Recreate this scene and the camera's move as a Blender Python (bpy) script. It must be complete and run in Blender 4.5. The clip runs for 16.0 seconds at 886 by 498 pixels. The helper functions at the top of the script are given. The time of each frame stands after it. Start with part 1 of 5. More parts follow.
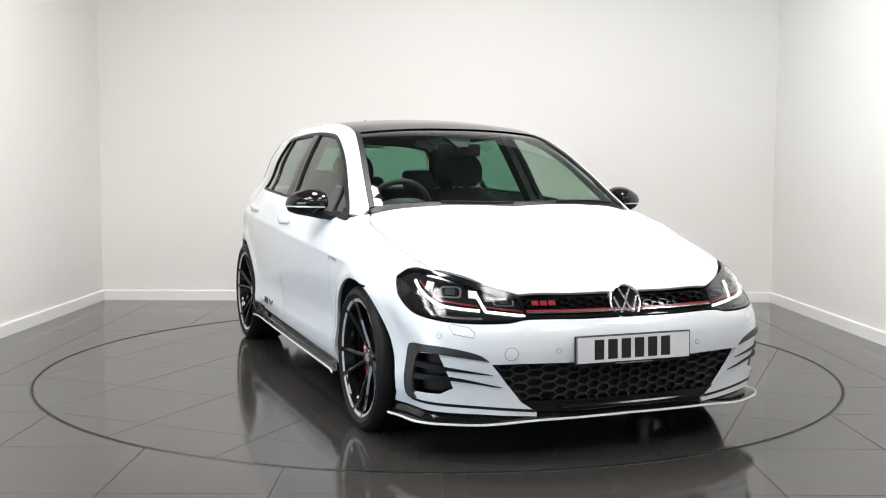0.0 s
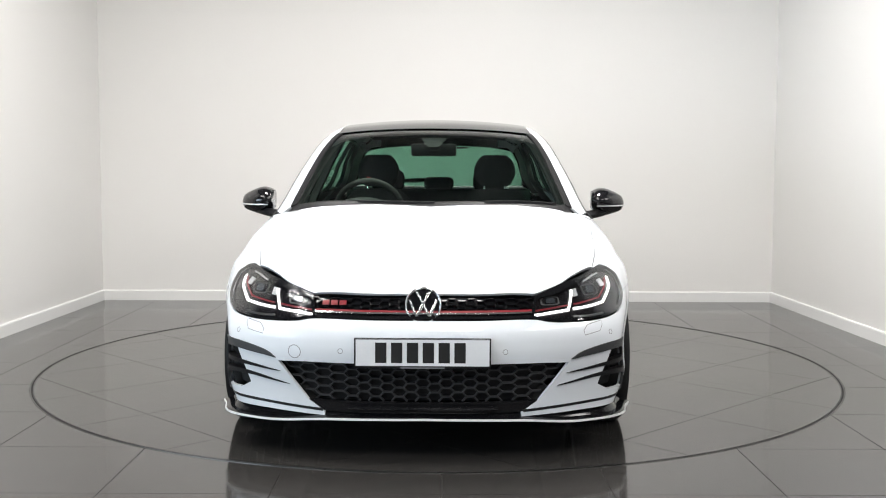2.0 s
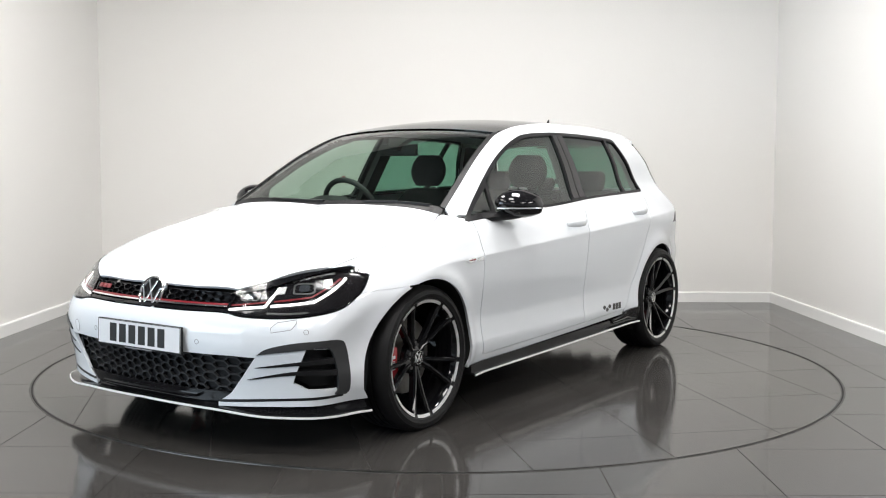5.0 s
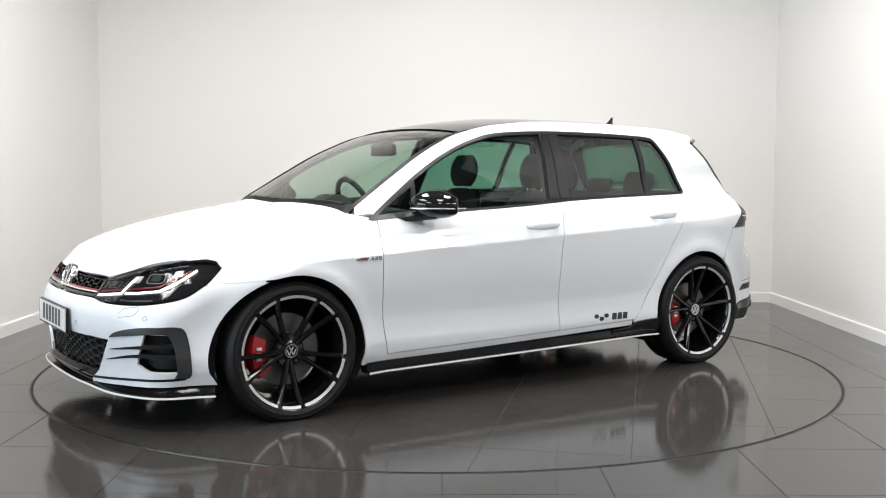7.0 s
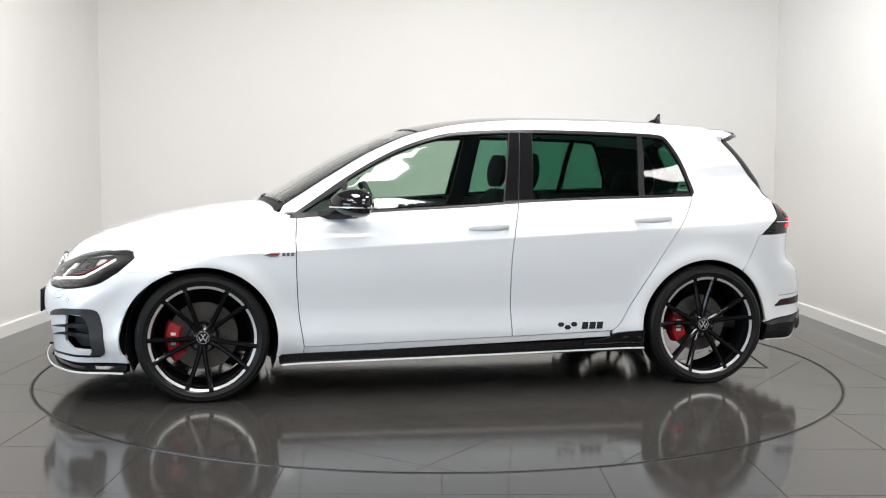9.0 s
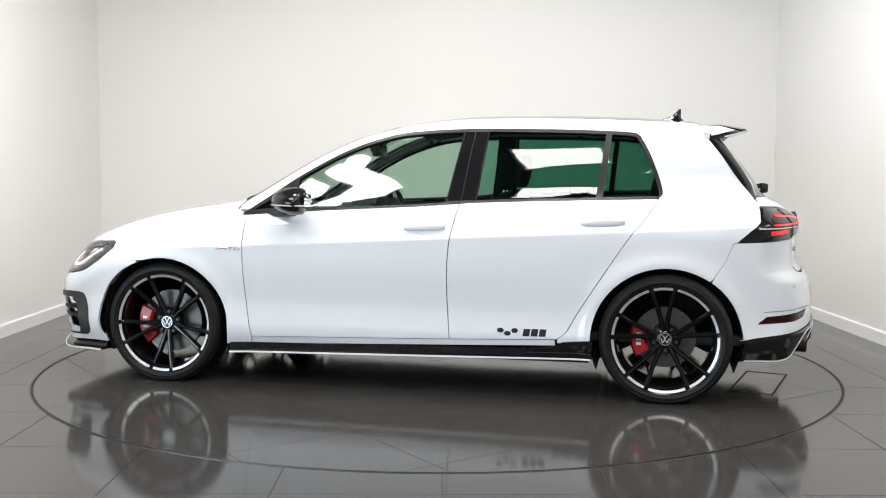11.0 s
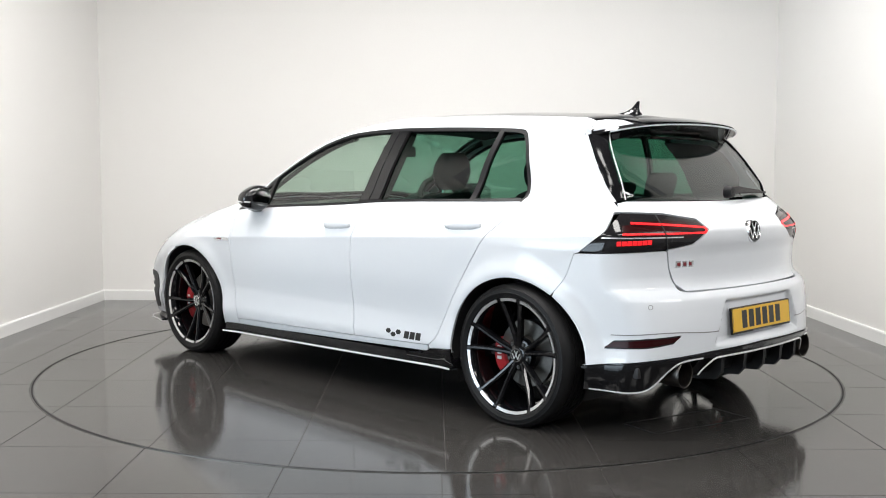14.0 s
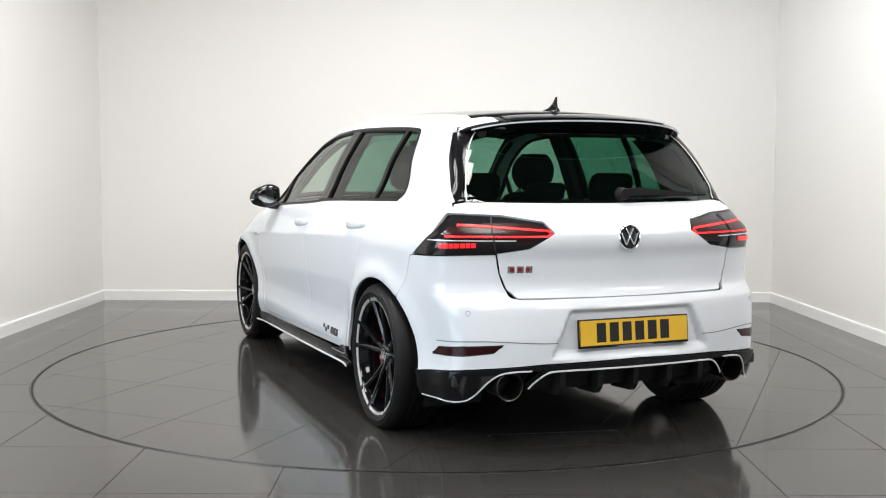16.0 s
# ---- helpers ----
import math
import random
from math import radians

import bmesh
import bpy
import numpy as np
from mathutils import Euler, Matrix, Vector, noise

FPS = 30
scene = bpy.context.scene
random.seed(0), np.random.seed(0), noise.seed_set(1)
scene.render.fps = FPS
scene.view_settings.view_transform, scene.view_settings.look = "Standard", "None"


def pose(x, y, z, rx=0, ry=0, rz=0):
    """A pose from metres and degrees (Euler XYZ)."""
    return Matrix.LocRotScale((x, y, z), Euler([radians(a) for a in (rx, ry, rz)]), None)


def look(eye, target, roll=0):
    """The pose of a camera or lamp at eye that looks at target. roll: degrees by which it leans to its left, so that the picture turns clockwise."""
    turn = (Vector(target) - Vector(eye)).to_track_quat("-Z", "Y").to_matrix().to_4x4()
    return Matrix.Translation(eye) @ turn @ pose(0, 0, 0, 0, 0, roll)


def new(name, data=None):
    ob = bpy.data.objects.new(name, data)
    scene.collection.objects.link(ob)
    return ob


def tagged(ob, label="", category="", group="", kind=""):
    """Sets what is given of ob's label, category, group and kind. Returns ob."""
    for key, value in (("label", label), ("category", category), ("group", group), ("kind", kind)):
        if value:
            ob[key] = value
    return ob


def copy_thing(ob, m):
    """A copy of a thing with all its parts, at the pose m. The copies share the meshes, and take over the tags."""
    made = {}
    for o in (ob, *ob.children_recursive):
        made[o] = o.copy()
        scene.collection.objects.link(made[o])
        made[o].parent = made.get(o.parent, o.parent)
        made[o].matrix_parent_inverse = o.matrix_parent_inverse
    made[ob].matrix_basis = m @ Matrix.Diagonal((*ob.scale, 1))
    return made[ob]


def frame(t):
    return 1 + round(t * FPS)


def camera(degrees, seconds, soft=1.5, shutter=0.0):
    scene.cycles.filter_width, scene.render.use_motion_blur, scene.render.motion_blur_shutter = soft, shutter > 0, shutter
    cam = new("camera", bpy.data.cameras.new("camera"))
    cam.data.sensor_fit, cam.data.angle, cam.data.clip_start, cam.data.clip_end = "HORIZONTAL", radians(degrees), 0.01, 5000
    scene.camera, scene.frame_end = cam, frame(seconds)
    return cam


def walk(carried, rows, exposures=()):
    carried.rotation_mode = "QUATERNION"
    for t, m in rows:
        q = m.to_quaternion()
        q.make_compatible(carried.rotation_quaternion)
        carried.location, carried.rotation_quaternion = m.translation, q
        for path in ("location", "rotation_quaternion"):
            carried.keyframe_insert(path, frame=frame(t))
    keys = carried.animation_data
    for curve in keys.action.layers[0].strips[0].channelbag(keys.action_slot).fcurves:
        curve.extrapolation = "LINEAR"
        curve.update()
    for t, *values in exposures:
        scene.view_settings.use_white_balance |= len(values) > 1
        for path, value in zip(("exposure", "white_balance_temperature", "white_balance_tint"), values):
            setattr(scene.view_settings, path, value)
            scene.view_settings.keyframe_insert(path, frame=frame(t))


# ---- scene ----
# ---- camera ----
cam = camera(45.95, 16.0, soft=1.05)
EYE = (0.2114, -6.1225, 1.160)
WAY = (-0.03012, 0.99643, -0.07898)
SEEN = look(EYE, [EYE[i] + 3 * WAY[i] for i in range(3)], 0.227)
walk(cam, [(0.0, SEEN), (16.0, SEEN)], exposures=[(0.0, 0.26), (16.0, 0.26)])

# ---- light ----
world = bpy.data.worlds.new("world")
scene.world = world
world.use_nodes = True
world.node_tree.nodes["Background"].inputs[0].default_value = (0.9, 0.95, 1.0, 1)
world.node_tree.nodes["Background"].inputs[1].default_value = 0.02


def panel_lamp(x, y, z, w, d, watts, colour=(1.0, 0.974, 0.946), tilt=0.0):
    data = bpy.data.lights.new("panel_light", "AREA")
    data.shape, data.size, data.size_y, data.energy, data.color = "RECTANGLE", w, d, watts, colour
    ob = new("panel_light", data)
    ob.matrix_world = pose(x, y, z, tilt, 0, ROOM_TURN)
    return ob


ROOM_TURN = 1.9
CEILING = 3.9
# ceiling panels: x, y, width, depth, watts
# the panel at x 4.9 and the row near y -6 are unseen, added as fill
LAMPS = [(-0.95, -0.35, 0.7, 1.3, 64), (0.85, -0.30, 0.7, 1.3, 106), (0.35, -2.7, 0.8, 1.2, 36), (-2.80, -2.75, 0.5, 1.6, 31), (-2.05, -2.75, 0.5, 1.6, 31), (4.9, -3.4, 1.2, 1.8, 76),
         (-2.6, -5.8, 1.2, 1.8, 58), (0.6, -6.0, 1.2, 1.8, 58), (3.6, -5.8, 1.2, 1.8, 58)]
# the hall's glazed front: y from, y to, foot, head
SHOPFRONT = (-9.4, -3.6, 0.15, 2.75)
daylight = bpy.data.lights.new("daylight", "AREA")
daylight.shape, daylight.size, daylight.size_y, daylight.energy, daylight.color = "RECTANGLE", 2.5, 5.7, 300, (0.72, 0.87, 1.0)
new("daylight", daylight).matrix_world = pose(-6.64, -6.5, 1.45, 0, -90, 0)


# ---- materials ----
def material(name, colour, rough=0.5, metal=0.0, coat=0.0, spots=0.0, scale=8.0, bump=0.0, fine=120.0, spec=0.5, rough_var=0.0, island=0.0, glow=0.0):
    m = bpy.data.materials.new(name)
    m.use_nodes = True
    nt = m.node_tree
    b = nt.nodes["Principled BSDF"]
    b.inputs["Base Color"].default_value = (*colour, 1)
    b.inputs["Roughness"].default_value = rough
    b.inputs["Metallic"].default_value = metal
    b.inputs["Coat Weight"].default_value = coat
    b.inputs["Coat Roughness"].default_value = 0.03
    b.inputs["Specular IOR Level"].default_value = spec
    if glow:
        b.inputs["Emission Color"].default_value = (*colour, 1)
        b.inputs["Emission Strength"].default_value = glow
    co = nt.nodes.new("ShaderNodeTexCoord")
    if spots or rough_var:
        big = nt.nodes.new("ShaderNodeTexNoise")
        big.inputs["Scale"].default_value, big.inputs["Detail"].default_value = scale, 6
        nt.links.new(co.outputs["Object"], big.inputs["Vector"])
        small = nt.nodes.new("ShaderNodeTexNoise")
        small.inputs["Scale"].default_value, small.inputs["Detail"].default_value = fine, 3
        nt.links.new(co.outputs["Object"], small.inputs["Vector"])
        add = nt.nodes.new("ShaderNodeMath")
        add.operation = "ADD"
        nt.links.new(big.outputs["Fac"], add.inputs[0])
        nt.links.new(small.outputs["Fac"], add.inputs[1])
        last = add
        if island:
            info = nt.nodes.new("ShaderNodeObjectInfo")
            mul = nt.nodes.new("ShaderNodeMath")
            mul.operation = "MULTIPLY_ADD"
            nt.links.new(info.outputs["Random"], mul.inputs[0])
            mul.inputs[1].default_value = island
            nt.links.new(add.outputs[0], mul.inputs[2])
            last = mul
        if spots:
            ramp = nt.nodes.new("ShaderNodeMapRange")
            ramp.inputs[1].default_value, ramp.inputs[2].default_value = 0.5, 1.5 + island
            ramp.inputs[3].default_value, ramp.inputs[4].default_value = 1 - spots, 1 + spots
            nt.links.new(last.outputs[0], ramp.inputs[0])
            mix = nt.nodes.new("ShaderNodeMix")
            mix.data_type, mix.blend_type = "RGBA", "MULTIPLY"
            mix.inputs[0].default_value = 1
            mix.inputs[6].default_value = (*colour, 1)
            nt.links.new(ramp.outputs[0], mix.inputs[7])
            nt.links.new(mix.outputs[2], b.inputs["Base Color"])
        if rough_var:
            rr = nt.nodes.new("ShaderNodeMapRange")
            rr.inputs[1].default_value, rr.inputs[2].default_value = 0.6, 1.4
            rr.inputs[3].default_value, rr.inputs[4].default_value = rough - rough_var, rough + rough_var
            nt.links.new(add.outputs[0], rr.inputs[0])
            nt.links.new(rr.outputs[0], b.inputs["Roughness"])
    if bump:
        grain = nt.nodes.new("ShaderNodeTexNoise")
        grain.inputs["Scale"].default_value, grain.inputs["Detail"].default_value = fine, 4
        nt.links.new(co.outputs["Object"], grain.inputs["Vector"])
        bp = nt.nodes.new("ShaderNodeBump")
        bp.inputs["Strength"].default_value, bp.inputs["Distance"].default_value = 1.0, bump
        nt.links.new(grain.outputs["Fac"], bp.inputs["Height"])
        nt.links.new(bp.outputs[0], b.inputs["Normal"])
    return m


def glass(name, tint, gloss=0.02, base=0.075):
    """A pane: tinted see-through with a mirror on top, after Fresnel."""
    m = bpy.data.materials.new(name)
    m.use_nodes = True
    nt = m.node_tree
    nt.nodes.remove(nt.nodes["Principled BSDF"])
    clear = nt.nodes.new("ShaderNodeBsdfTransparent")
    clear.inputs[0].default_value = (*tint, 1)
    shine = nt.nodes.new("ShaderNodeBsdfGlossy")
    shine.inputs["Color"].default_value, shine.inputs["Roughness"].default_value = (1, 1, 1, 1), gloss
    rim = nt.nodes.new("ShaderNodeLayerWeight")
    rim.inputs[0].default_value = 0.5
    power = nt.nodes.new("ShaderNodeMath")
    power.operation = "POWER"
    power.inputs[1].default_value = 5.0
    nt.links.new(rim.outputs["Facing"], power.inputs[0])
    fres = nt.nodes.new("ShaderNodeMath")
    fres.operation = "MULTIPLY_ADD"
    fres.inputs[1].default_value, fres.inputs[2].default_value = 0.90, base
    nt.links.new(power.outputs[0], fres.inputs[0])
    mix = nt.nodes.new("ShaderNodeMixShader")
    nt.links.new(fres.outputs[0], mix.inputs[0])
    nt.links.new(clear.outputs[0], mix.inputs[1])
    nt.links.new(shine.outputs[0], mix.inputs[2])
    nt.links.new(mix.outputs[0], nt.nodes["Material Output"].inputs[0])
    return m


WALL = material("white_wall_paint", (0.80, 0.79, 0.77), 0.6, spots=0.012, scale=1.2, fine=90, bump=0.0006)
SKIRT = material("white_gloss_skirting", (0.82, 0.82, 0.81), 0.35, spots=0.02, scale=4)
HALL_WALL = material("grey_hall_paint", (0.42, 0.42, 0.425), 0.7, spots=0.1, scale=1.5)
CEIL = material("dark_ceiling_paint", (0.10, 0.10, 0.103), 0.8, spots=0.1, scale=2)
TILE = material("grey_floor_tile", (0.040, 0.038, 0.036), 0.10, spec=0.36, spots=0.10, scale=2.2, fine=46, bump=0.00012, rough_var=0.03, island=0.25)
GROUT = material("dark_grout", (0.05, 0.048, 0.045), 0.8, spots=0.2)
STEEL = material("brushed_steel_edge", (0.13, 0.127, 0.124), 0.34, metal=1.0, spots=0.15, scale=14, rough_var=0.1)
PIT = material("black_gap", (0.012, 0.012, 0.012), 0.7)
PAINT = material("white_car_paint", (0.735, 0.765, 0.80), 0.55, coat=1.0, spec=0.0, spots=0.006, scale=3)
GLOSS = material("black_gloss_paint", (0.008, 0.008, 0.009), 0.045, spots=0.1, scale=5)
PLASTIC = material("black_textured_plastic", (0.010, 0.010, 0.011), 0.42, spec=0.25, spots=0.12, bump=0.0003, fine=900)
PLASTIC_GREY = material("anthracite_plastic", (0.030, 0.031, 0.033), 0.45, spots=0.1, bump=0.0003, fine=900)
RUBBER = material("tyre_rubber", (0.009, 0.009, 0.0095), 0.5, spec=0.22, spots=0.18, scale=16, bump=0.0004, fine=400)
ALLOY = material("black_alloy", (0.005, 0.005, 0.006), 0.09, spots=0.1, spec=0.45)
SILVER = material("machined_silver", (0.74, 0.74, 0.74), 0.34, metal=0.7, spots=0.04, scale=20)
WHITE_LINE = material("white_pinstripe", (0.82, 0.82, 0.82), 0.35)
CHROME = material("chrome", (0.86, 0.87, 0.88), 0.17, metal=1.0, spots=0.05)
DARK_METAL = material("dark_metal", (0.10, 0.10, 0.10), 0.4, metal=0.8, spots=0.2)
DISC = material("brake_disc_steel", (0.17, 0.165, 0.155), 0.42, metal=1.0, spots=0.2, scale=30)
RED = material("red_caliper_paint", (0.42, 0.016, 0.022), 0.35, coat=0.3, spots=0.08)
RED_TRIM = material("red_trim", (0.20, 0.008, 0.015), 0.3, coat=0.3)
CLOTH = material("black_seat_cloth", (0.020, 0.021, 0.023), 0.85, spots=0.2, scale=30, bump=0.0006, fine=500)
CABIN = material("black_cabin_trim", (0.022, 0.022, 0.024), 0.6, spots=0.15, bump=0.0003, fine=600)
LINING = material("grey_headlining", (0.045, 0.045, 0.048), 0.9, spots=0.1)
MIRROR = material("mirror_glass", (0.85, 0.87, 0.88), 0.02, metal=1.0)
YELLOW = material("yellow_reflective_plate", (0.78, 0.47, 0.03), 0.4, spots=0.05, scale=20)
PLATE_WHITE = material("white_reflective_plate", (0.70, 0.71, 0.73), 0.4, spots=0.03, scale=20)
INK = material("black_print", (0.012, 0.012, 0.012), 0.4)
LED_WHITE = material("daylight_led", (1.0, 0.98, 0.95), 0.3, glow=1.5)
LED_RED = material("red_tail_led", (1.0, 0.020, 0.026), 0.3, glow=0.45)
LENS_RED = material("dark_red_lens", (0.026, 0.0025, 0.003), 0.25, spec=0.3)
SMOKE = material("smoked_lens", (0.013, 0.012, 0.013), 0.07, spec=0.4, spots=0.15, scale=25)
SATIN = material("satin_black_paint", (0.008, 0.008, 0.009), 0.12, spec=0.3, spots=0.1, scale=6)
EXHAUST = material("sooty_exhaust_steel", (0.10, 0.092, 0.085), 0.38, metal=1.0, spots=0.35, scale=40)
DIFFUSER = material("lamp_diffuser", (1.0, 0.98, 0.95), 0.4, glow=3.0)
FRAME = material("white_lamp_frame", (0.75, 0.75, 0.75), 0.4, spots=0.02)
LENS = material("projector_glass", (0.10, 0.11, 0.12), 0.05, metal=0.6)
GLASS_FRONT = glass("green_tinted_glass", (0.60, 0.73, 0.65))
GLASS_SCREEN = glass("windscreen_glass", (0.66, 0.77, 0.70))
GLASS_DARK = glass("privacy_glass", (0.17, 0.36, 0.275), base=0.05)
GLASS_LAMP = glass("clear_lamp_cover", (0.90, 0.91, 0.92), base=0.022)


# ---- mesh helpers ----
def part(name, bm, mat, parent=None, label="", smooth_angle=None, normals=None):
    me = bpy.data.meshes.new(name)
    bm.to_mesh(me)
    bm.free()
    me.materials.append(mat)
    if smooth_angle is not None:
        me.polygons.foreach_set("use_smooth", [True] * len(me.polygons))
        if smooth_angle < 179:
            me.set_sharp_from_angle(angle=radians(smooth_angle))
    ob = new(name, me)
    ob.parent = parent
    return tagged(ob, label)


def node(name, parent, label=""):
    ob = new(name)
    ob.parent = parent
    return tagged(ob, label)


def empty(name, label="", category="", group="", kind=""):
    return tagged(new(name), label, category, group, kind)


def box(bm, x0, x1, y0, y1, z0, z1, bevel=0.0, m=None):
    r = bmesh.ops.create_cube(bm, size=1)
    vs = r["verts"]
    bmesh.ops.scale(bm, vec=(x1 - x0, y1 - y0, z1 - z0), verts=vs)
    bmesh.ops.translate(bm, vec=((x0 + x1) / 2, (y0 + y1) / 2, (z0 + z1) / 2), verts=vs)
    if bevel:
        es = list({e for v in vs for e in v.link_edges})
        b = bmesh.ops.bevel(bm, geom=es, offset=bevel, segments=2, affect="EDGES", profile=0.6)
        vs = list({v for f in b["faces"] for v in f.verts} | {v for v in vs if v.is_valid})
    if m is not None:
        bmesh.ops.transform(bm, matrix=m, verts=vs)
    return vs


def lathe(bm, profile, n=64, axis="Y", centre=(0, 0, 0), closed=False):
    """Turn (radius, along) points about an axis."""
    rings = []
    for r, h in profile:
        ring = []
        for i in range(n):
            a = 2 * math.pi * i / n
            c, s = r * math.cos(a), r * math.sin(a)
            p = {"Y": (c, h, s), "Z": (c, s, h), "X": (h, c, s)}[axis]
            ring.append(bm.verts.new([p[k] + centre[k] for k in range(3)]))
        rings.append(ring)
    pairs = list(zip(rings, rings[1:])) + ([(rings[-1], rings[0])] if closed else [])
    for a, b in pairs:
        for i in range(n):
            j = (i + 1) % n
            bm.faces.new((a[i], a[j], b[j], b[i]))
    return rings


def loft(bm, sections, closed=True, caps=True):
    rows = [[bm.verts.new(p) for p in sec] for sec in sections]
    n = len(rows[0])
    for a, b in zip(rows, rows[1:]):
        for i in range(n if closed else n - 1):
            j = (i + 1) % n
            bm.faces.new((a[i], a[j], b[j], b[i]))
    if caps and closed:
        bm.faces.new(rows[0][::-1])
        bm.faces.new(rows[-1])
    bmesh.ops.recalc_face_normals(bm, faces=bm.faces)


def fill(bm, pts, thick, m=None):
    """A flat plate of that outline in x, y, with thickness along z."""
    low = [bm.verts.new((x, y, 0)) for x, y in pts]
    up = [bm.verts.new((x, y, thick)) for x, y in pts]
    bm.faces.new(low[::-1])
    bm.faces.new(up)
    for i in range(len(pts)):
        j = (i + 1) % len(pts)
        bm.faces.new((low[i], low[j], up[j], up[i]))
    if m is not None:
        bmesh.ops.transform(bm, matrix=m, verts=low + up)


# ---- room ----
def wall(name, a, b, h=CEILING, thick=0.15, mat=None, label="smooth matt white painted showroom wall"):
    """A wall from a to b, its inner face to the left of that line, with a skirting board."""
    dx, dy = b[0] - a[0], b[1] - a[1]
    length = math.hypot(dx, dy)
    m = Matrix.Translation((a[0], a[1], 0)) @ Matrix.Rotation(math.atan2(dy, dx), 4, "Z")
    bm = bmesh.new()
    box(bm, -0.15, length + 0.15, -thick, 0, -0.05, h)
    ob = part(name, bm, mat or WALL)
    ob.matrix_world = m
    tagged(ob, label, "wall", kind="structure")
    bm = bmesh.new()
    sec = [(0.0, -0.01), (0.016, -0.01), (0.016, 0.078), (0.012, 0.086), (0.006, 0.088), (0.0, 0.088)]
    loft(bm, [[(x, y, z) for y, z in sec] for x in (0.0, length)])
    sk = part("baseboard", bm, SKIRT)
    sk.matrix_world = m
    tagged(sk, "white painted skirting board along the wall", "skirting board", kind="structure")


CORNER_L, CORNER_R = (-2.985, 2.735), (2.775, 2.930)
END_L, END_R = (-2.945, -1.30), (3.02, -1.10)
HALL = [(3.02, -1.10), (6.5, -1.0), (6.5, -10.5), (-6.5, -10.5), (-6.5, -1.4), (-2.945, -1.30)]
wall("wall_back", CORNER_R, CORNER_L)
wall("wall_left", CORNER_L, END_L)
wall("wall_right", END_R, CORNER_R)
for n, (p, q) in enumerate(zip(HALL, HALL[1:])):
    if n != 3:
        wall("wall_hall_%d" % (n + 1), q, p, mat=HALL_WALL, label="grey painted wall of the hall behind the bay")
F0, F1, FOOT, HEAD = SHOPFRONT
for n, (y0, y1, z0, z1) in enumerate(((-10.5, F0, -0.05, CEILING), (F1, -1.4, -0.05, CEILING), (F0, F1, -0.05, FOOT), (F0, F1, HEAD, CEILING))):
    bm = bmesh.new()
    box(bm, -6.65, -6.5, y0, y1, z0, z1)
    tagged(part("wall_hall_%d" % (n + 6), bm, HALL_WALL), "grey painted wall round the glazed front", "wall", kind="structure")
shopfront = empty("window_1", "tall glazed shopfront with white frames, daylight outside", "window", kind="structure")
for y in np.linspace(F0 + 0.03, F1 - 0.03, 5):
    bm = bmesh.new()
    box(bm, -6.60, -6.52, y - 0.03, y + 0.03, FOOT, HEAD)
    part("mullion", bm, FRAME, shopfront)
for z in (FOOT + 0.03, 2.05, HEAD - 0.03):
    bm = bmesh.new()
    box(bm, -6.595, -6.525, F0, F1, z - 0.03, z + 0.03)
    part("transom", bm, FRAME, shopfront)
bm = bmesh.new()
box(bm, -6.8, 6.8, -10.8, 3.4, CEILING, CEILING + 0.15)
tagged(part("ceiling", bm, CEIL), "dark grey painted ceiling", "ceiling", kind="structure")

for lx, ly, lw, ld, watts in LAMPS:
    lamp = empty("ceiling_light", "white framed rectangular LED ceiling panel, lit", "ceiling light", "ceiling lights")
    lamp.matrix_world = pose(lx, ly, CEILING, 0, 0, ROOM_TURN)
    bm = bmesh.new()
    for x0, x1, y0, y1 in ((-lw / 2 - 0.03, -lw / 2, -ld / 2 - 0.03, ld / 2 + 0.03), (lw / 2, lw / 2 + 0.03, -ld / 2 - 0.03, ld / 2 + 0.03), (-lw / 2, lw / 2, ld / 2, ld / 2 + 0.03), (-lw / 2, lw / 2, -ld / 2 - 0.03, -ld / 2)):
        box(bm, x0, x1, y0, y1, -0.06, 0)
    part("frame", bm, FRAME, lamp)
    bm = bmesh.new()
    box(bm, -lw / 2, lw / 2, -ld / 2, ld / 2, -0.03, -0.004)
    part("diffuser", bm, DIFFUSER, lamp, "glowing white diffuser")
    panel_lamp(lx, ly, CEILING - 0.035, lw - 0.02, ld - 0.02, watts)

# ---- turntable ----
R_TABLE = 2.245
SPIN_START, SPIN_RATE = -66.645, -11.1847


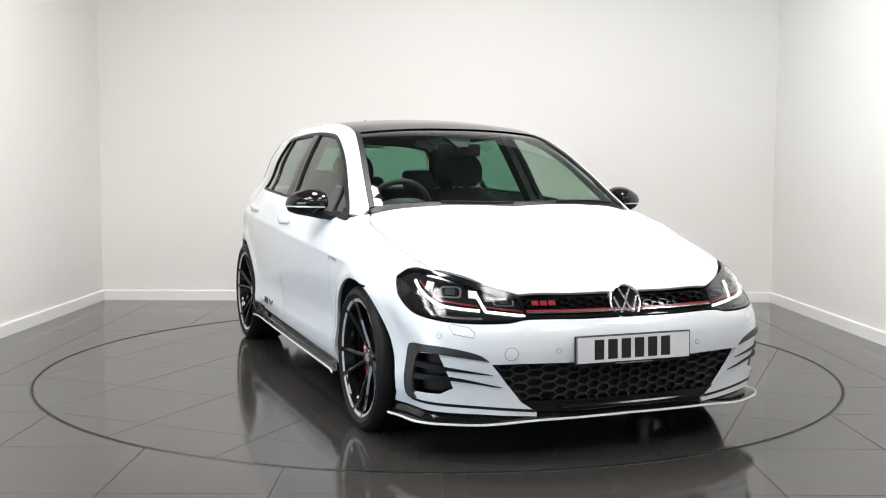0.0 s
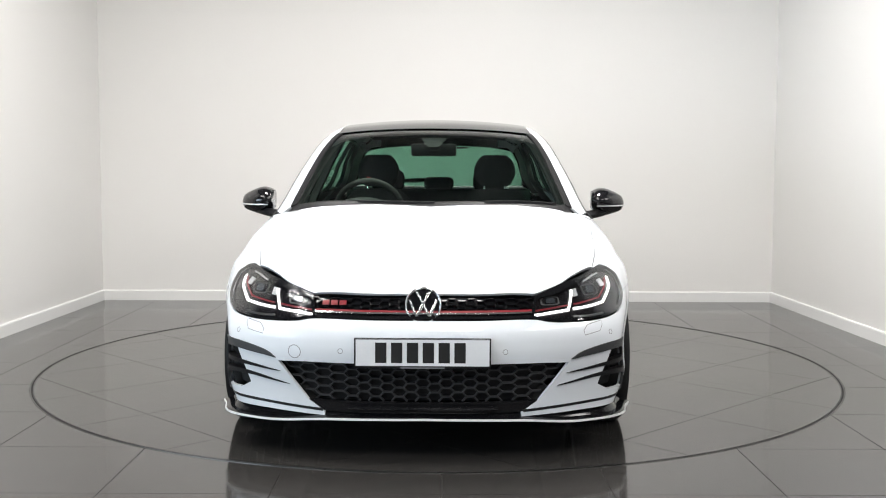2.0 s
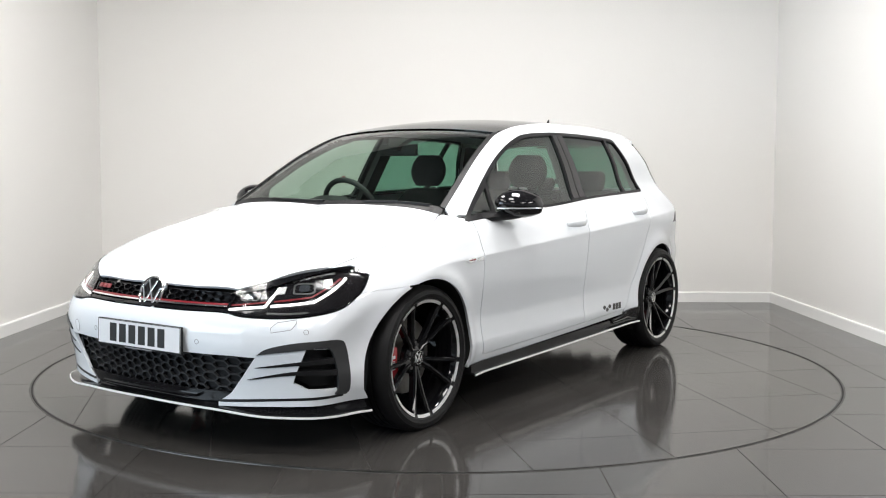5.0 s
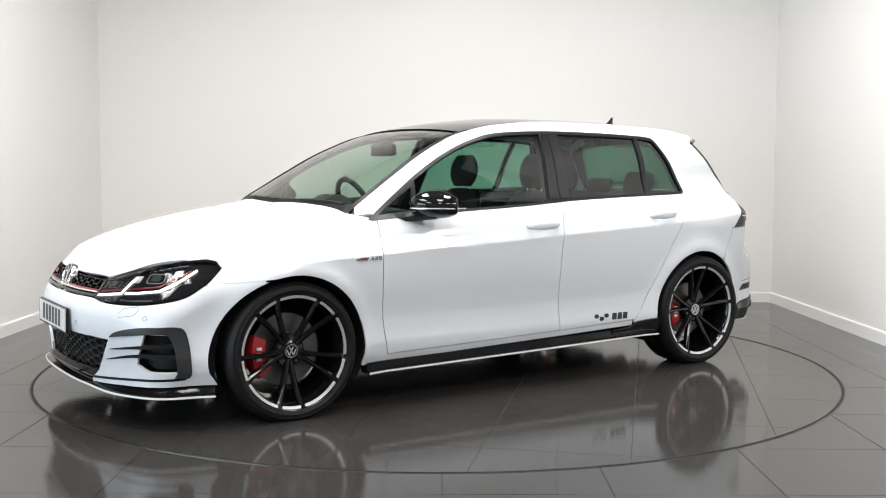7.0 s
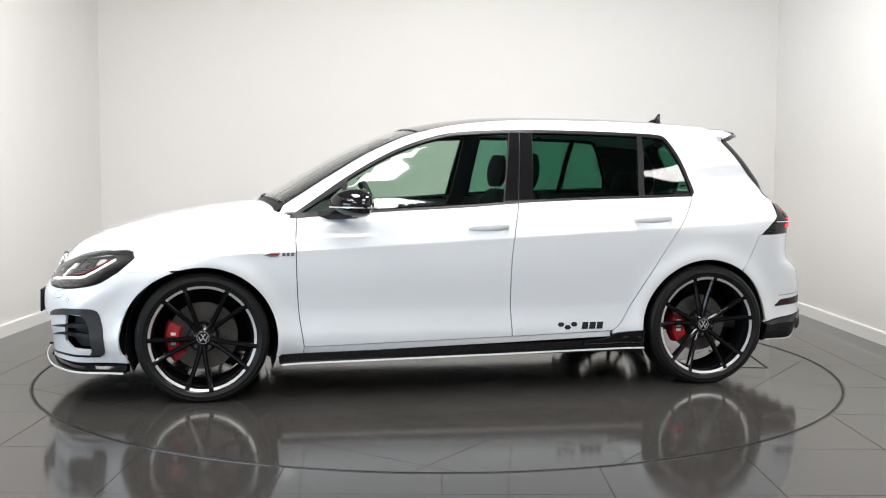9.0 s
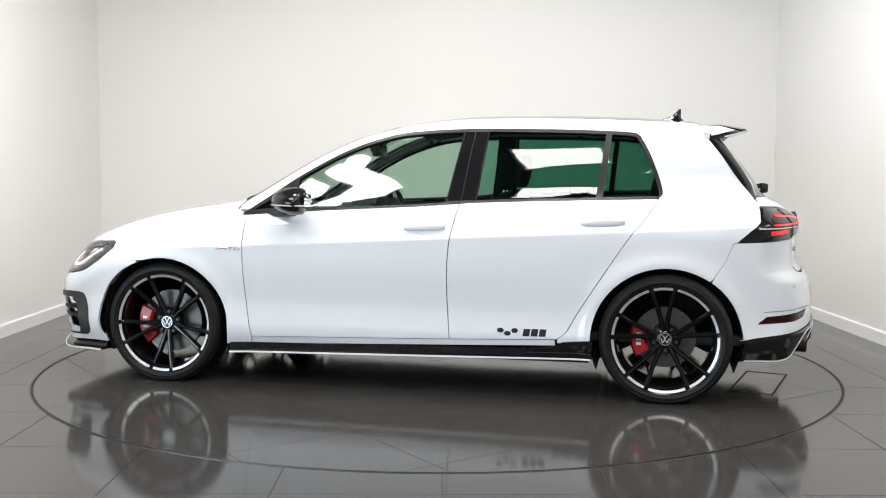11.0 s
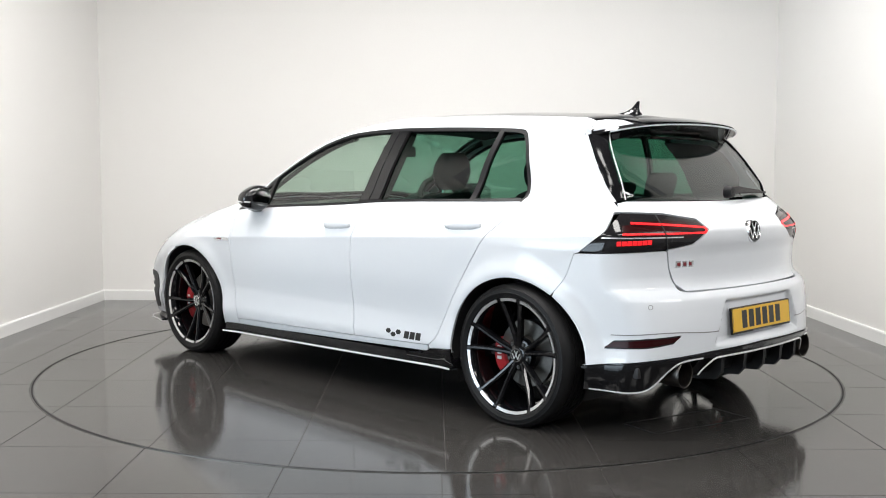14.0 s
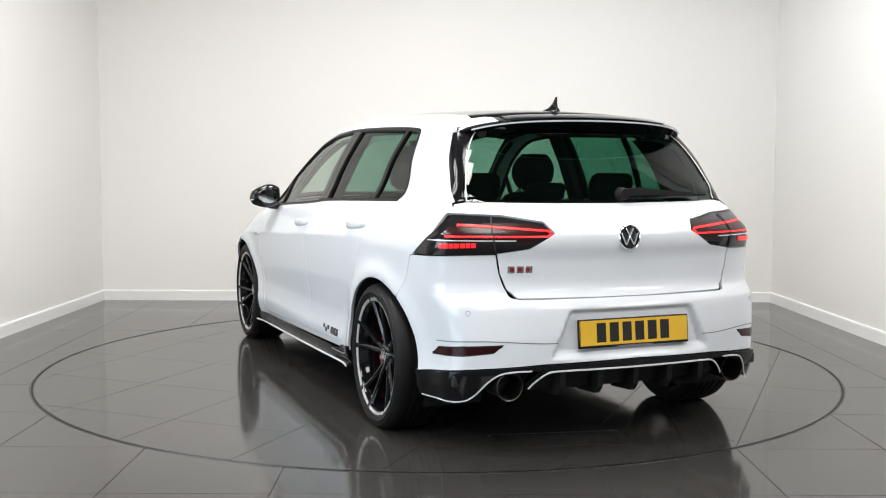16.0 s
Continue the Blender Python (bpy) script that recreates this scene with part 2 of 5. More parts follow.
def cut_poly(pts, r, keep_in, n=240):
    """The part of a convex outline within (or outside) the circle of radius r about the origin, as one outline; None if empty."""
    fine = []
    for a, b in zip(pts, pts[1:] + pts[:1]):
        k = 40
        fine += [(a[0] + (b[0] - a[0]) * i / k, a[1] + (b[1] - a[1]) * i / k) for i in range(k)]
    d = [math.hypot(*p) for p in fine]
    if all(v <= r for v in d):
        return pts if keep_in else None
    if all(v >= r for v in d):
        return None if keep_in else pts
    out = []
    for i, p in enumerate(fine):
        q = fine[(i + 1) % len(fine)]
        da, db = d[i], d[(i + 1) % len(fine)]
        ok = (da <= r) == keep_in
        if ok:
            out.append(p)
        if (da <= r) != (db <= r):
            t = (r - da) / (db - da)
            out.append((p[0] + (q[0] - p[0]) * t, p[1] + (q[1] - p[1]) * t))
            if ok:
                # walk along the circle to where the outline comes back
                out.append("arc")
    res = []
    for i, p in enumerate(out):
        if p != "arc":
            res.append(p)
            continue
        a, b = out[i - 1], out[(i + 1) % len(out)]
        t0, t1 = math.atan2(a[1], a[0]), math.atan2(b[1], b[0])
        dt = (t1 - t0 + math.pi) % (2 * math.pi) - math.pi
        res += [(r * math.cos(t0 + dt * j / 12), r * math.sin(t0 + dt * j / 12)) for j in range(1, 12)]
    clean = []
    for p in res:
        if not clean or math.dist(p, clean[-1]) > 0.002:
            clean.append(p)
    return clean if len(clean) > 2 else None


def tile_piece(name, pts, top, parent, m=None):
    bm = bmesh.new()
    up = [bm.verts.new((x, y, top)) for x, y in pts]
    low = [bm.verts.new((x, y, top - 0.006)) for x, y in pts]
    f = bm.faces.new(up)
    if f.normal.z < 0 or sum(a[0] * b[1] - a[1] * b[0] for a, b in zip(pts, pts[1:] + pts[:1])) < 0:
        f.normal_flip()
    for i in range(len(pts)):
        j = (i + 1) % len(pts)
        bm.faces.new((up[i], up[j], low[j], low[i]))
    return part(name, bm, TILE, parent)


def tiles(parent, size, origin, turn, extent, r, keep_in, top, gap=0.0016):
    c, s = math.cos(radians(turn)), math.sin(radians(turn))
    for i in range(extent[0], extent[1]):
        for j in range(extent[2], extent[3]):
            u0, u1 = origin[0] + i * size + gap, origin[0] + (i + 1) * size - gap
            v0, v1 = origin[1] + j * size + gap, origin[1] + (j + 1) * size - gap
            pts = [(u * c - v * s, u * s + v * c) for u, v in ((u0, v0), (u1, v0), (u1, v1), (u0, v1))]
            pts = cut_poly(pts, r, keep_in)
            if pts:
                tile_piece("tile", pts, top, parent)


bm = bmesh.new()
box(bm, -6.9, 6.9, -10.9, 3.5, -0.20, -0.004)
floor = part("floor", bm, GROUT)
tagged(floor, "grey porcelain tiled showroom floor with dark joints", "floor", kind="structure")
bm = bmesh.new()
lathe(bm, [(R_TABLE + 0.004, 0.0), (R_TABLE + 0.0045, 0.0016), (R_TABLE + 0.0090, 0.0016), (R_TABLE + 0.0095, 0.0)], 192, "Z")
trim = part("trim", bm, STEEL, None, smooth_angle=30)
tagged(trim, "thin brushed steel ring set in the floor", "floor trim", kind="structure")
bm = bmesh.new()
lathe(bm, [(R_TABLE - 0.006, -0.0028), (R_TABLE + 0.008, -0.0028)], 192, "Z")
tagged(part("gap", bm, PIT), "dark gap round the turntable", "floor gap", kind="structure")

turntable = empty("turntable", "round tiled car turntable set flush in the floor, turning", "turntable")
bm = bmesh.new()
lathe(bm, [(0.001, -0.0025), (R_TABLE - 0.0065, -0.0022), (R_TABLE - 0.0065, -0.0035), (0.001, -0.0035)], 160, "Z")
part("base", bm, GROUT, turntable)
bm = bmesh.new()
lathe(bm, [(R_TABLE - 0.0110, 0.0008), (R_TABLE - 0.0105, 0.0014), (R_TABLE - 0.0065, 0.0014), (R_TABLE - 0.006, -0.003)], 192, "Z")
part("rim", bm, STEEL, turntable, "steel edging", smooth_angle=30)
# the service hatch near the table's edge
HATCH = [(-1.640, 0.440), (-1.850, 0.494), (-1.985, -0.066), (-1.775, -0.118)]
bm = bmesh.new()
for a, b in zip(HATCH, HATCH[1:] + HATCH[:1]):
    d = Vector((b[0] - a[0], b[1] - a[1], 0))
    mm = Matrix.Translation((a[0], a[1], 0.0008)) @ Matrix.Rotation(math.atan2(d.y, d.x), 4, "Z")
    box(bm, -0.003, d.length + 0.003, -0.004, 0.004, 0, 0.0012, m=mm)
part("hatch_joint", bm, PIT, turntable, "dark joint round a service hatch")


# ---- the shape of the car's skin: inside where skin() < 0 ----
def curve(*pairs):
    """A smooth function through the given points (monotone cubic)."""
    xs = np.array(pairs[0::2], float)
    ys = np.array(pairs[1::2], float)
    h = np.diff(xs)
    d = np.diff(ys) / h
    m = np.zeros(len(xs))
    m[0], m[-1] = d[0], d[-1]
    for i in range(1, len(xs) - 1):
        if d[i - 1] * d[i] > 0:
            w1, w2 = 2 * h[i] + h[i - 1], h[i] + 2 * h[i - 1]
            m[i] = (w1 + w2) / (w1 / d[i - 1] + w2 / d[i])
    gx = np.linspace(xs[0], xs[-1], 1200)
    k = np.clip(np.searchsorted(xs, gx, side="right") - 1, 0, len(xs) - 2)
    t = (gx - xs[k]) / h[k]
    gy = (ys[k] * (2 * t**3 - 3 * t**2 + 1) + h[k] * m[k] * (t**3 - 2 * t**2 + t)
          + ys[k + 1] * (3 * t**2 - 2 * t**3) + h[k] * m[k + 1] * (t**3 - t**2))
    return lambda x: np.interp(x, gx, gy)


def smooth(a, b, x):
    t = np.clip((x - a) / (b - a), 0, 1)
    return t * t * (3 - 2 * t)


def smax(a, b, r):
    return np.maximum(a, b) + np.maximum(r - np.abs(a - b), 0) ** 2 / (4 * r)


HALF = curve(0.05, 0.76, 0.15, 0.815, 0.22, 0.842, 0.27, 0.860, 0.32, 0.866, 0.37, 0.861, 0.43, 0.8595, 0.50, 0.866, 0.60, 0.8785, 0.70, 0.8862,
             0.775, 0.8885, 0.797, 0.8895, 0.802, 0.8880, 0.84, 0.8735, 0.90, 0.852, 0.95, 0.826, 0.985, 0.797,
             1.02, 0.778, 1.15, 0.722, 1.35, 0.612, 1.50, 0.50)
TAPER_LOW = curve(-2.2, -0.19, -2.0, -0.15, -1.85, -0.115, -1.7, -0.085, -1.5, -0.05, -1.3, -0.03, -0.9, -0.008, 0.0, 0.0, 0.5, 0.0,
                  1.0, 0.0, 1.33, 0.003, 1.55, -0.012, 1.75, -0.035, 1.9, -0.06, 2.2, -0.16)
TAPER_HIGH = curve(-2.2, -0.2, -1.75, -0.14, -1.5, -0.115, -1.27, -0.085, -0.8, -0.035, -0.3, 0.0, 0.4, 0.0, 0.9, -0.012, 2.2, -0.12)
NOSE = curve(0.05, 2.10, 0.18, 2.13, 0.24, 2.135, 0.30, 2.145, 0.36, 2.158, 0.40, 2.166, 0.45, 2.172, 0.50, 2.170, 0.545, 2.155,
             0.575, 2.138, 0.60, 2.122, 0.65, 2.098, 0.675, 2.08, 0.72, 2.04, 0.80, 2.0, 1.2, 1.8)
TAIL = curve(0.05, -1.98, 0.20, -2.02, 0.30, -2.055, 0.36, -2.072, 0.45, -2.072, 0.55, -2.062, 0.60, -2.052, 0.625, -2.030, 0.65, -2.000,
             0.70, -1.988, 0.78, -1.990, 0.85, -2.002, 0.88, -1.998, 0.93, -1.955, 0.98, -1.885, 1.02, -1.815, 1.08, -1.775,
             1.33, -1.570, 1.37, -1.52, 1.5, -1.40)
TOP = curve(-2.2, 1.293, -1.85, 1.375, -1.6, 1.398, -1.4, 1.414, -1.1, 1.433, -0.75, 1.444, -0.42, 1.445, -0.25, 1.44, -0.08, 1.425, 0.05, 1.408, 0.19, 1.379, 0.32, 1.346, 0.45, 1.294, 0.58, 1.233, 0.71, 1.161, 0.9, 1.053, 1.035, 0.976, 1.06, 0.958, 1.128, 0.958, 1.223, 0.944, 1.381, 0.923, 1.538, 0.894, 1.693, 0.86, 1.848, 0.813, 2.002, 0.744, 2.06, 0.69, 2.1, 0.655, 2.2, 0.55)


def skin(x, y, z):
    """Signed measure of a point to the car's outer skin, in metres."""
    y = np.abs(y)
    zs = z + 0.052 * (x + 0.24) * smooth(0.42, 0.78, z) * (1 - smooth(1.15, 1.35, z))
    high = smooth(0.80, 1.02, z)
    flare = 0.016 * np.exp(-((np.hypot(x - 1.328, z - 0.31) - 0.37) / 0.05) ** 2) + 0.020 * np.exp(-((np.hypot(x + 1.303, z - 0.31) - 0.37) / 0.055) ** 2)
    side = y - (HALF(zs) + TAPER_LOW(x) * (1 - high) + TAPER_HIGH(x) * high * (1 - 0.45 * smooth(1.05, 1.4, z)) + flare)
    bow = 0.16 * y**2 + 0.32 * y**4
    front = x - NOSE(z) + bow
    rear = TAIL(z) + (0.17 * y**2 + 0.26 * y**4) * (1 - 0.35 * smooth(0.95, 1.1, z)) - x
    rear = rear + 0.030 * smooth(0.350, 0.318, y + 0.45 * (z - 0.47)) * smooth(0.590, 0.572, z) * smooth(0.395, 0.425, z) * (x < 0)
    xe = x + bow * (0.62 + 0.38 * smooth(1.0, 1.5, x)) * smooth(-0.3, 0.3, x)
    on_roof = 1 - smooth(-0.2, 0.8, x)
    top = z - TOP(xe) + 0.118 * y**2 * on_roof + (0.10 + 0.104 * smooth(0.95, 1.5, x)) * y**4 * (1 - on_roof)
    g = smax(side, top, 0.075 - 0.013 * on_roof)
    g = smax(g, front, 0.05)
    return smax(g, rear, 0.06)


FRONT_PIVOT, REAR_PIVOT, PIVOT_Y = 1.45, -1.45, 0.30


def girth(x, y):
    """Place along the plan outline: x on the flanks, running on round the corners to 2.55 and -2.55 on the centre line."""
    if x > FRONT_PIVOT:
        return 2.25 + PIVOT_Y - y if y < PIVOT_Y else FRONT_PIVOT + 0.8 * math.atan2(x - FRONT_PIVOT, y - PIVOT_Y) / (math.pi / 2)
    if x < REAR_PIVOT:
        return -2.25 - PIVOT_Y + y if y < PIVOT_Y else REAR_PIVOT - 0.8 * math.atan2(REAR_PIVOT - x, y - PIVOT_Y) / (math.pi / 2)
    return x


def cast(o, d, far):
    lo, hi = np.zeros(len(o)), np.full(len(o), far)
    for _ in range(34):
        mid = (lo + hi) / 2
        p = o + d * mid[:, None]
        inside = skin(p[:, 0], p[:, 1], p[:, 2]) < 0
        lo, hi = np.where(inside, mid, lo), np.where(inside, hi, mid)
    return o + d * lo[:, None]


def flank(uv):
    """Points of the skin at (girth, height)."""
    s, z = uv[:, 0], uv[:, 1]
    turn = np.clip((np.abs(s) - 1.45) / 0.8, 0, 1) * (math.pi / 2)
    sign = np.sign(s)
    o = np.stack([np.clip(s, -1.45, 1.45), np.where(np.abs(s) > 2.25, 2.55 - np.abs(s), PIVOT_Y), z], 1)
    o[:, 1] = np.where(np.abs(s) > 2.25, 2.55 - np.abs(s), PIVOT_Y)
    d = np.stack([np.sin(turn) * sign, np.cos(turn), 0 * s], 1)
    return cast(o, d, 1.4)


def lid(uv):
    """Points of the skin at (x, y), seen from above."""
    o = np.stack([uv[:, 0], uv[:, 1], np.full(len(uv), 0.5)], 1)
    return cast(o, np.tile([0.0, 0, 1], (len(uv), 1)), 1.3)


def slope(p):
    e = 0.004
    g = np.stack([skin(p[:, 0] + e, p[:, 1], p[:, 2]) - skin(p[:, 0] - e, p[:, 1], p[:, 2]),
                  skin(p[:, 0], p[:, 1] + e, p[:, 2]) - skin(p[:, 0], p[:, 1] - e, p[:, 2]),
                  skin(p[:, 0], p[:, 1], p[:, 2] + e) - skin(p[:, 0], p[:, 1], p[:, 2] - e)], 1)
    return g / np.maximum(np.linalg.norm(g, axis=1), 1e-9)[:, None]


# ---- panels cut from the skin ----
def spl(*pts, n=8):
    """A smooth line through points (Catmull-Rom)."""
    p = [np.array(q, float) for q in pts]
    p = [2 * p[0] - p[1]] + p + [2 * p[-1] - p[-2]]
    out = []
    for i in range(1, len(p) - 2):
        for k in range(n):
            t = k / n
            out.append(tuple(0.5 * (2 * p[i] + (p[i + 1] - p[i - 1]) * t + (2 * p[i - 1] - 5 * p[i] + 4 * p[i + 1] - p[i + 2]) * t**2
                                    + (3 * p[i] - p[i - 1] - 3 * p[i + 1] + p[i + 2]) * t**3)))
    out.append(tuple(p[-2]))
    return out


def G(x, y, z):
    return (girth(x, y), z)


def GS(*pts):
    return [G(*p) for p in pts]


def arc(cx, cz, r, a0, a1, n=26):
    return [(cx + r * math.cos(radians(a0 + (a1 - a0) * i / n)), cz + r * math.sin(radians(a0 + (a1 - a0) * i / n))) for i in range(n + 1)]


def in_poly(p, poly):
    x, y = p[:, 0], p[:, 1]
    odd = np.zeros(len(p), bool)
    a = np.array(poly)
    b = np.roll(a, -1, 0)
    for (x0, y0), (x1, y1) in zip(a, b):
        if y0 == y1:
            continue
        hit = ((y0 > y) != (y1 > y)) & (x < (x1 - x0) * (y - y0) / (y1 - y0) + x0)
        odd ^= hit
    return odd


def dense(poly, step):
    out = []
    for a, b in zip(poly, poly[1:] + poly[:1]):
        d = math.dist(a, b)
        k = max(1, int(math.ceil(d / step)))
        if d < 1e-5:
            continue
        out += [(a[0] + (b[0] - a[0]) * i / k, a[1] + (b[1] - a[1]) * i / k) for i in range(k)]
    return out


CREASE = 0.7995


def surface(outline, chart, res=0.03, holes=(), off=0.0):
    """Triangles that fill the outline on the skin: points, normals, faces, border loops."""
    loops = [dense(list(outline), res * 0.7)] + [dense(list(h), res * 0.7) for h in holes]
    verts, edges = [], []
    for lp in loops:
        k = len(verts)
        verts += [Vector(p) for p in lp]
        edges += [(k + i, k + (i + 1) % len(lp)) for i in range(len(lp))]
    rim = np.array([tuple(v) for v in verts])
    lo, hi = rim.min(0), rim.max(0)
    gx, gy = np.meshgrid(np.arange(lo[0] + res / 2, hi[0], res), np.arange(lo[1] + res / 2, hi[1], res))
    grid = np.stack([gx.ravel(), gy.ravel()], 1)
    if chart is flank:
        # follow the shoulder crease closely
        ridge = np.arange(lo[0], hi[0], 0.02)
        level = CREASE - 0.052 * (np.clip(ridge, -2, 2) + 0.24)
        grid = grid[np.abs(grid[:, 1] - (CREASE - 0.052 * (np.clip(grid[:, 0], -2, 2) + 0.24))) > 0.017]
        grid = np.concatenate([grid] + [np.stack([ridge, level + d], 1) for d in (-0.012, -0.0035, 0.0035, 0.012)])
    keep = in_poly(grid, loops[0])
    for h in loops[1:]:
        keep &= ~in_poly(grid, h)
    grid = grid[keep]
    if len(grid):
        near = np.min(np.hypot(grid[:, None, 0] - rim[None, :, 0], grid[:, None, 1] - rim[None, :, 1]), 1)
        grid = grid[near > min(res * 0.45, 0.006)]
    from mathutils.geometry import delaunay_2d_cdt
    vs, es, fs, ov, _, _ = delaunay_2d_cdt(verts + [Vector(p) for p in grid], edges, [], 0, 1e-6)
    uv = np.array([tuple(v) for v in vs])
    tri = np.array([f for f in fs if len(f) == 3])
    mid = uv[tri].mean(1)
    ok = in_poly(mid, loops[0])
    for h in loops[1:]:
        ok &= ~in_poly(mid, h)
    tri = tri[ok]
    p = chart(uv)
    nrm = slope(p)
    a, b, c = p[tri[:, 0]], p[tri[:, 1]], p[tri[:, 2]]
    if (np.cross(b - a, c - a) * nrm[tri[:, 0]]).sum() < 0:
        tri = tri[:, ::-1]
    count = {}
    for t in tri:
        for e in ((t[0], t[1]), (t[1], t[2]), (t[2], t[0])):
            key = (min(e), max(e))
            count[key] = None if key in count else e
    border = [e for e in count.values() if e is not None]
    return p + nrm * off, nrm, tri, border


def skin_part(name, outline, chart, mat, parent, label="", res=0.03, holes=(), off=0.0, flange=0.014, both=False, mirror=False, inward=None):
    """A panel of the body. both: add its mirror image to the same mesh; mirror: build on the right side instead."""
    p, nrm, tri, border = surface(outline, chart, res, holes, off)
    V, N, F = [tuple(q) for q in p], [tuple(q) for q in nrm], [tuple(t) for t in tri]
    if flange:
        at = {}
        for a, b in border:
            if both and abs(p[a][1]) < 1e-3 and abs(p[b][1]) < 1e-3:
                continue
            for i in (a, b):
                if i not in at:
                    at[i] = len(V)
                    d = np.array(inward, float) if inward else nrm[i]
                    V += [tuple(p[i]), tuple(p[i] - d * flange)]
                    N += [(0, 0, 0), (0, 0, 0)]
            F.append((at[b], at[a], at[a] + 1, at[b] + 1))
    if both or mirror:
        k = 0 if mirror else len(V)
        V2 = [(x, -y, z) for x, y, z in V]
        N2 = [(x, -y, z) for x, y, z in N]
        F2 = [tuple(i + k for i in f[::-1]) for f in F]
        V, N, F = (V2, N2, F2) if mirror else (V + V2, N + N2, F + F2)
    me = bpy.data.meshes.new(name)
    me.from_pydata(V, [], F)
    me.polygons.foreach_set("use_smooth", [True] * len(me.polygons))
    me.normals_split_custom_set_from_vertices(N)
    me.materials.append(mat)
    ob = new(name, me)
    ob.parent = parent
    return tagged(ob, label)


def pair(name, outline, chart, mat, parent, label="", **kw):
    one, two = parent if isinstance(parent, tuple) else (parent, parent)
    a = skin_part(name, outline, chart, mat, one, label, **kw)
    b = skin_part(name, outline, chart, mat, two, label, mirror=True, **kw)
    return a, b


def band(name, path, section, mat, parent, label="", both=True, mirror=False, closed=True, ref=None):
    """A strip that follows the skin: path of (girth, height); section of (outward, up) points."""
    uv = np.array(path, float)
    base = flank(np.stack([uv[:, 0], np.full(len(uv), ref) if ref else uv[:, 1]], 1))
    tangent = np.gradient(base[:, :2], axis=0)
    tangent /= np.linalg.norm(tangent, axis=1)[:, None]
    out = np.stack([tangent[:, 1], -tangent[:, 0]], 1)
    centre = base[:, :2] - np.array([0.0, 0.0])
    flip = np.sign((out * (centre - np.array([[np.clip(q[0], -1.4, 1.4), 0.0] for q in centre]))).sum(1))
    out *= flip[:, None]
    secs = [[(base[i, 0] + out[i, 0] * o, base[i, 1] + out[i, 1] * o, uv[i, 1] + h) for o, h in section] for i in range(len(uv))]
    bm = bmesh.new()
    if both:
        loft(bm, secs, caps=closed)
        loft(bm, [[(x, -y, z) for x, y, z in s] for s in secs], caps=closed)
    else:
        loft(bm, [[(x, -y, z) for x, y, z in s] for s in secs] if mirror else secs, caps=closed)
    return part(name, bm, mat, parent, label, smooth_angle=40)


car = empty("car", "white five-door hatchback with black roof, black wheels and red details", "car")

# wheel places: (x, y of the rim's face, turn of the spokes)
AXLE_F, AXLE_R, HUB_Z, ARCH = 1.328, -1.303, 0.316, 0.364
DOOR_EDGE = spl((0.834, 0.262), (0.858, 0.42), (0.869, 0.6), (0.872, 0.80), (0.864, 0.905))
B_EDGE = spl((-0.228, 0.287), (-0.216, 0.5), (-0.224, 0.75), (-0.268, 0.972))
REAR_EDGE = spl((-1.258, 0.998), (-1.19, 0.90), (-1.12, 0.815), (-0.985, 0.612), (-0.873, 0.435), (-0.822, 0.345), (-0.775, 0.303))
BELT = curve(-1.40, 1.008, -1.26, 1.003, -0.40, 0.978, -0.04, 0.953, 0.58, 0.921, 0.91, 0.897)


def belt(x0, x1, dz=0.0, n=14):
    return [(x0 + (x1 - x0) * i / n, float(BELT(x0 + (x1 - x0) * i / n)) + dz) for i in range(n + 1)]


def shift(pts, dx, dz=0.0):
    return [(x + dx, z + dz) for x, z in pts]


# doors
pair("front_door", DOOR_EDGE + belt(0.864, -0.265)[1:-1] + B_EDGE[::-1], flank, PAINT, car)
pair("rear_door", shift(B_EDGE, -0.0045) + belt(-0.275, -1.25)[1:] + REAR_EDGE, flank, PAINT, car)

# front wing
WING_GAP = GS((1.727, 0.834, 0.640), (1.66, 0.86, 0.647), (1.594, 0.874, 0.647))
LAMP_OUT = GS((1.727, 0.834, 0.640), (1.685, 0.824, 0.675), (1.646, 0.811, 0.7105), (1.655, 0.767, 0.740), (1.69, 0.736, 0.748))
BONNET_EDGE = spl((1.765, 0.694), (1.57, 0.728), (1.345, 0.746), (1.17, 0.753), (1.07, 0.738), (0.975, 0.695))
BONNET_Z = lid(np.array(BONNET_EDGE))
wing_top = [(girth(x, y + 0.004), z - 0.002) for x, y, z in BONNET_Z[::2]]
pair("front_wing", WING_GAP + arc(AXLE_F, 0.305, ARCH, 70, 180 + 14)[1:] + [(0.952, 0.218), (0.842, 0.218)] + shift(DOOR_EDGE, 0.0045) + wing_top[::-1] + LAMP_OUT[::-1],
     flank, PAINT, car, res=0.024, inward=None)

# added filler in body paint, keeps the joint below the wing from showing black
pair("wing_filler", GS((1.755, 0.826, 0.618), (1.69, 0.85, 0.628), (1.55, 0.880, 0.636), (1.475, 0.892, 0.6425), (1.475, 0.892, 0.662), (1.66, 0.857, 0.664), (1.712, 0.832, 0.656)), flank, PAINT, car, "white filler added behind the wing joint to hide its dark gap", off=-0.0022, res=0.03)

# bonnet
FRONT_EDGE = spl((2.077, 0.0), (2.068, 0.222), (2.033, 0.435))
skin_part("bonnet", FRONT_EDGE + spl((2.030, 0.445), (1.937, 0.566), (1.765, 0.688))[1:] + BONNET_EDGE + spl((0.975, 0.66), (1.02, 0.4), (1.05, 0.0))[1:],
          lid, PAINT, car, both=True, res=0.03)

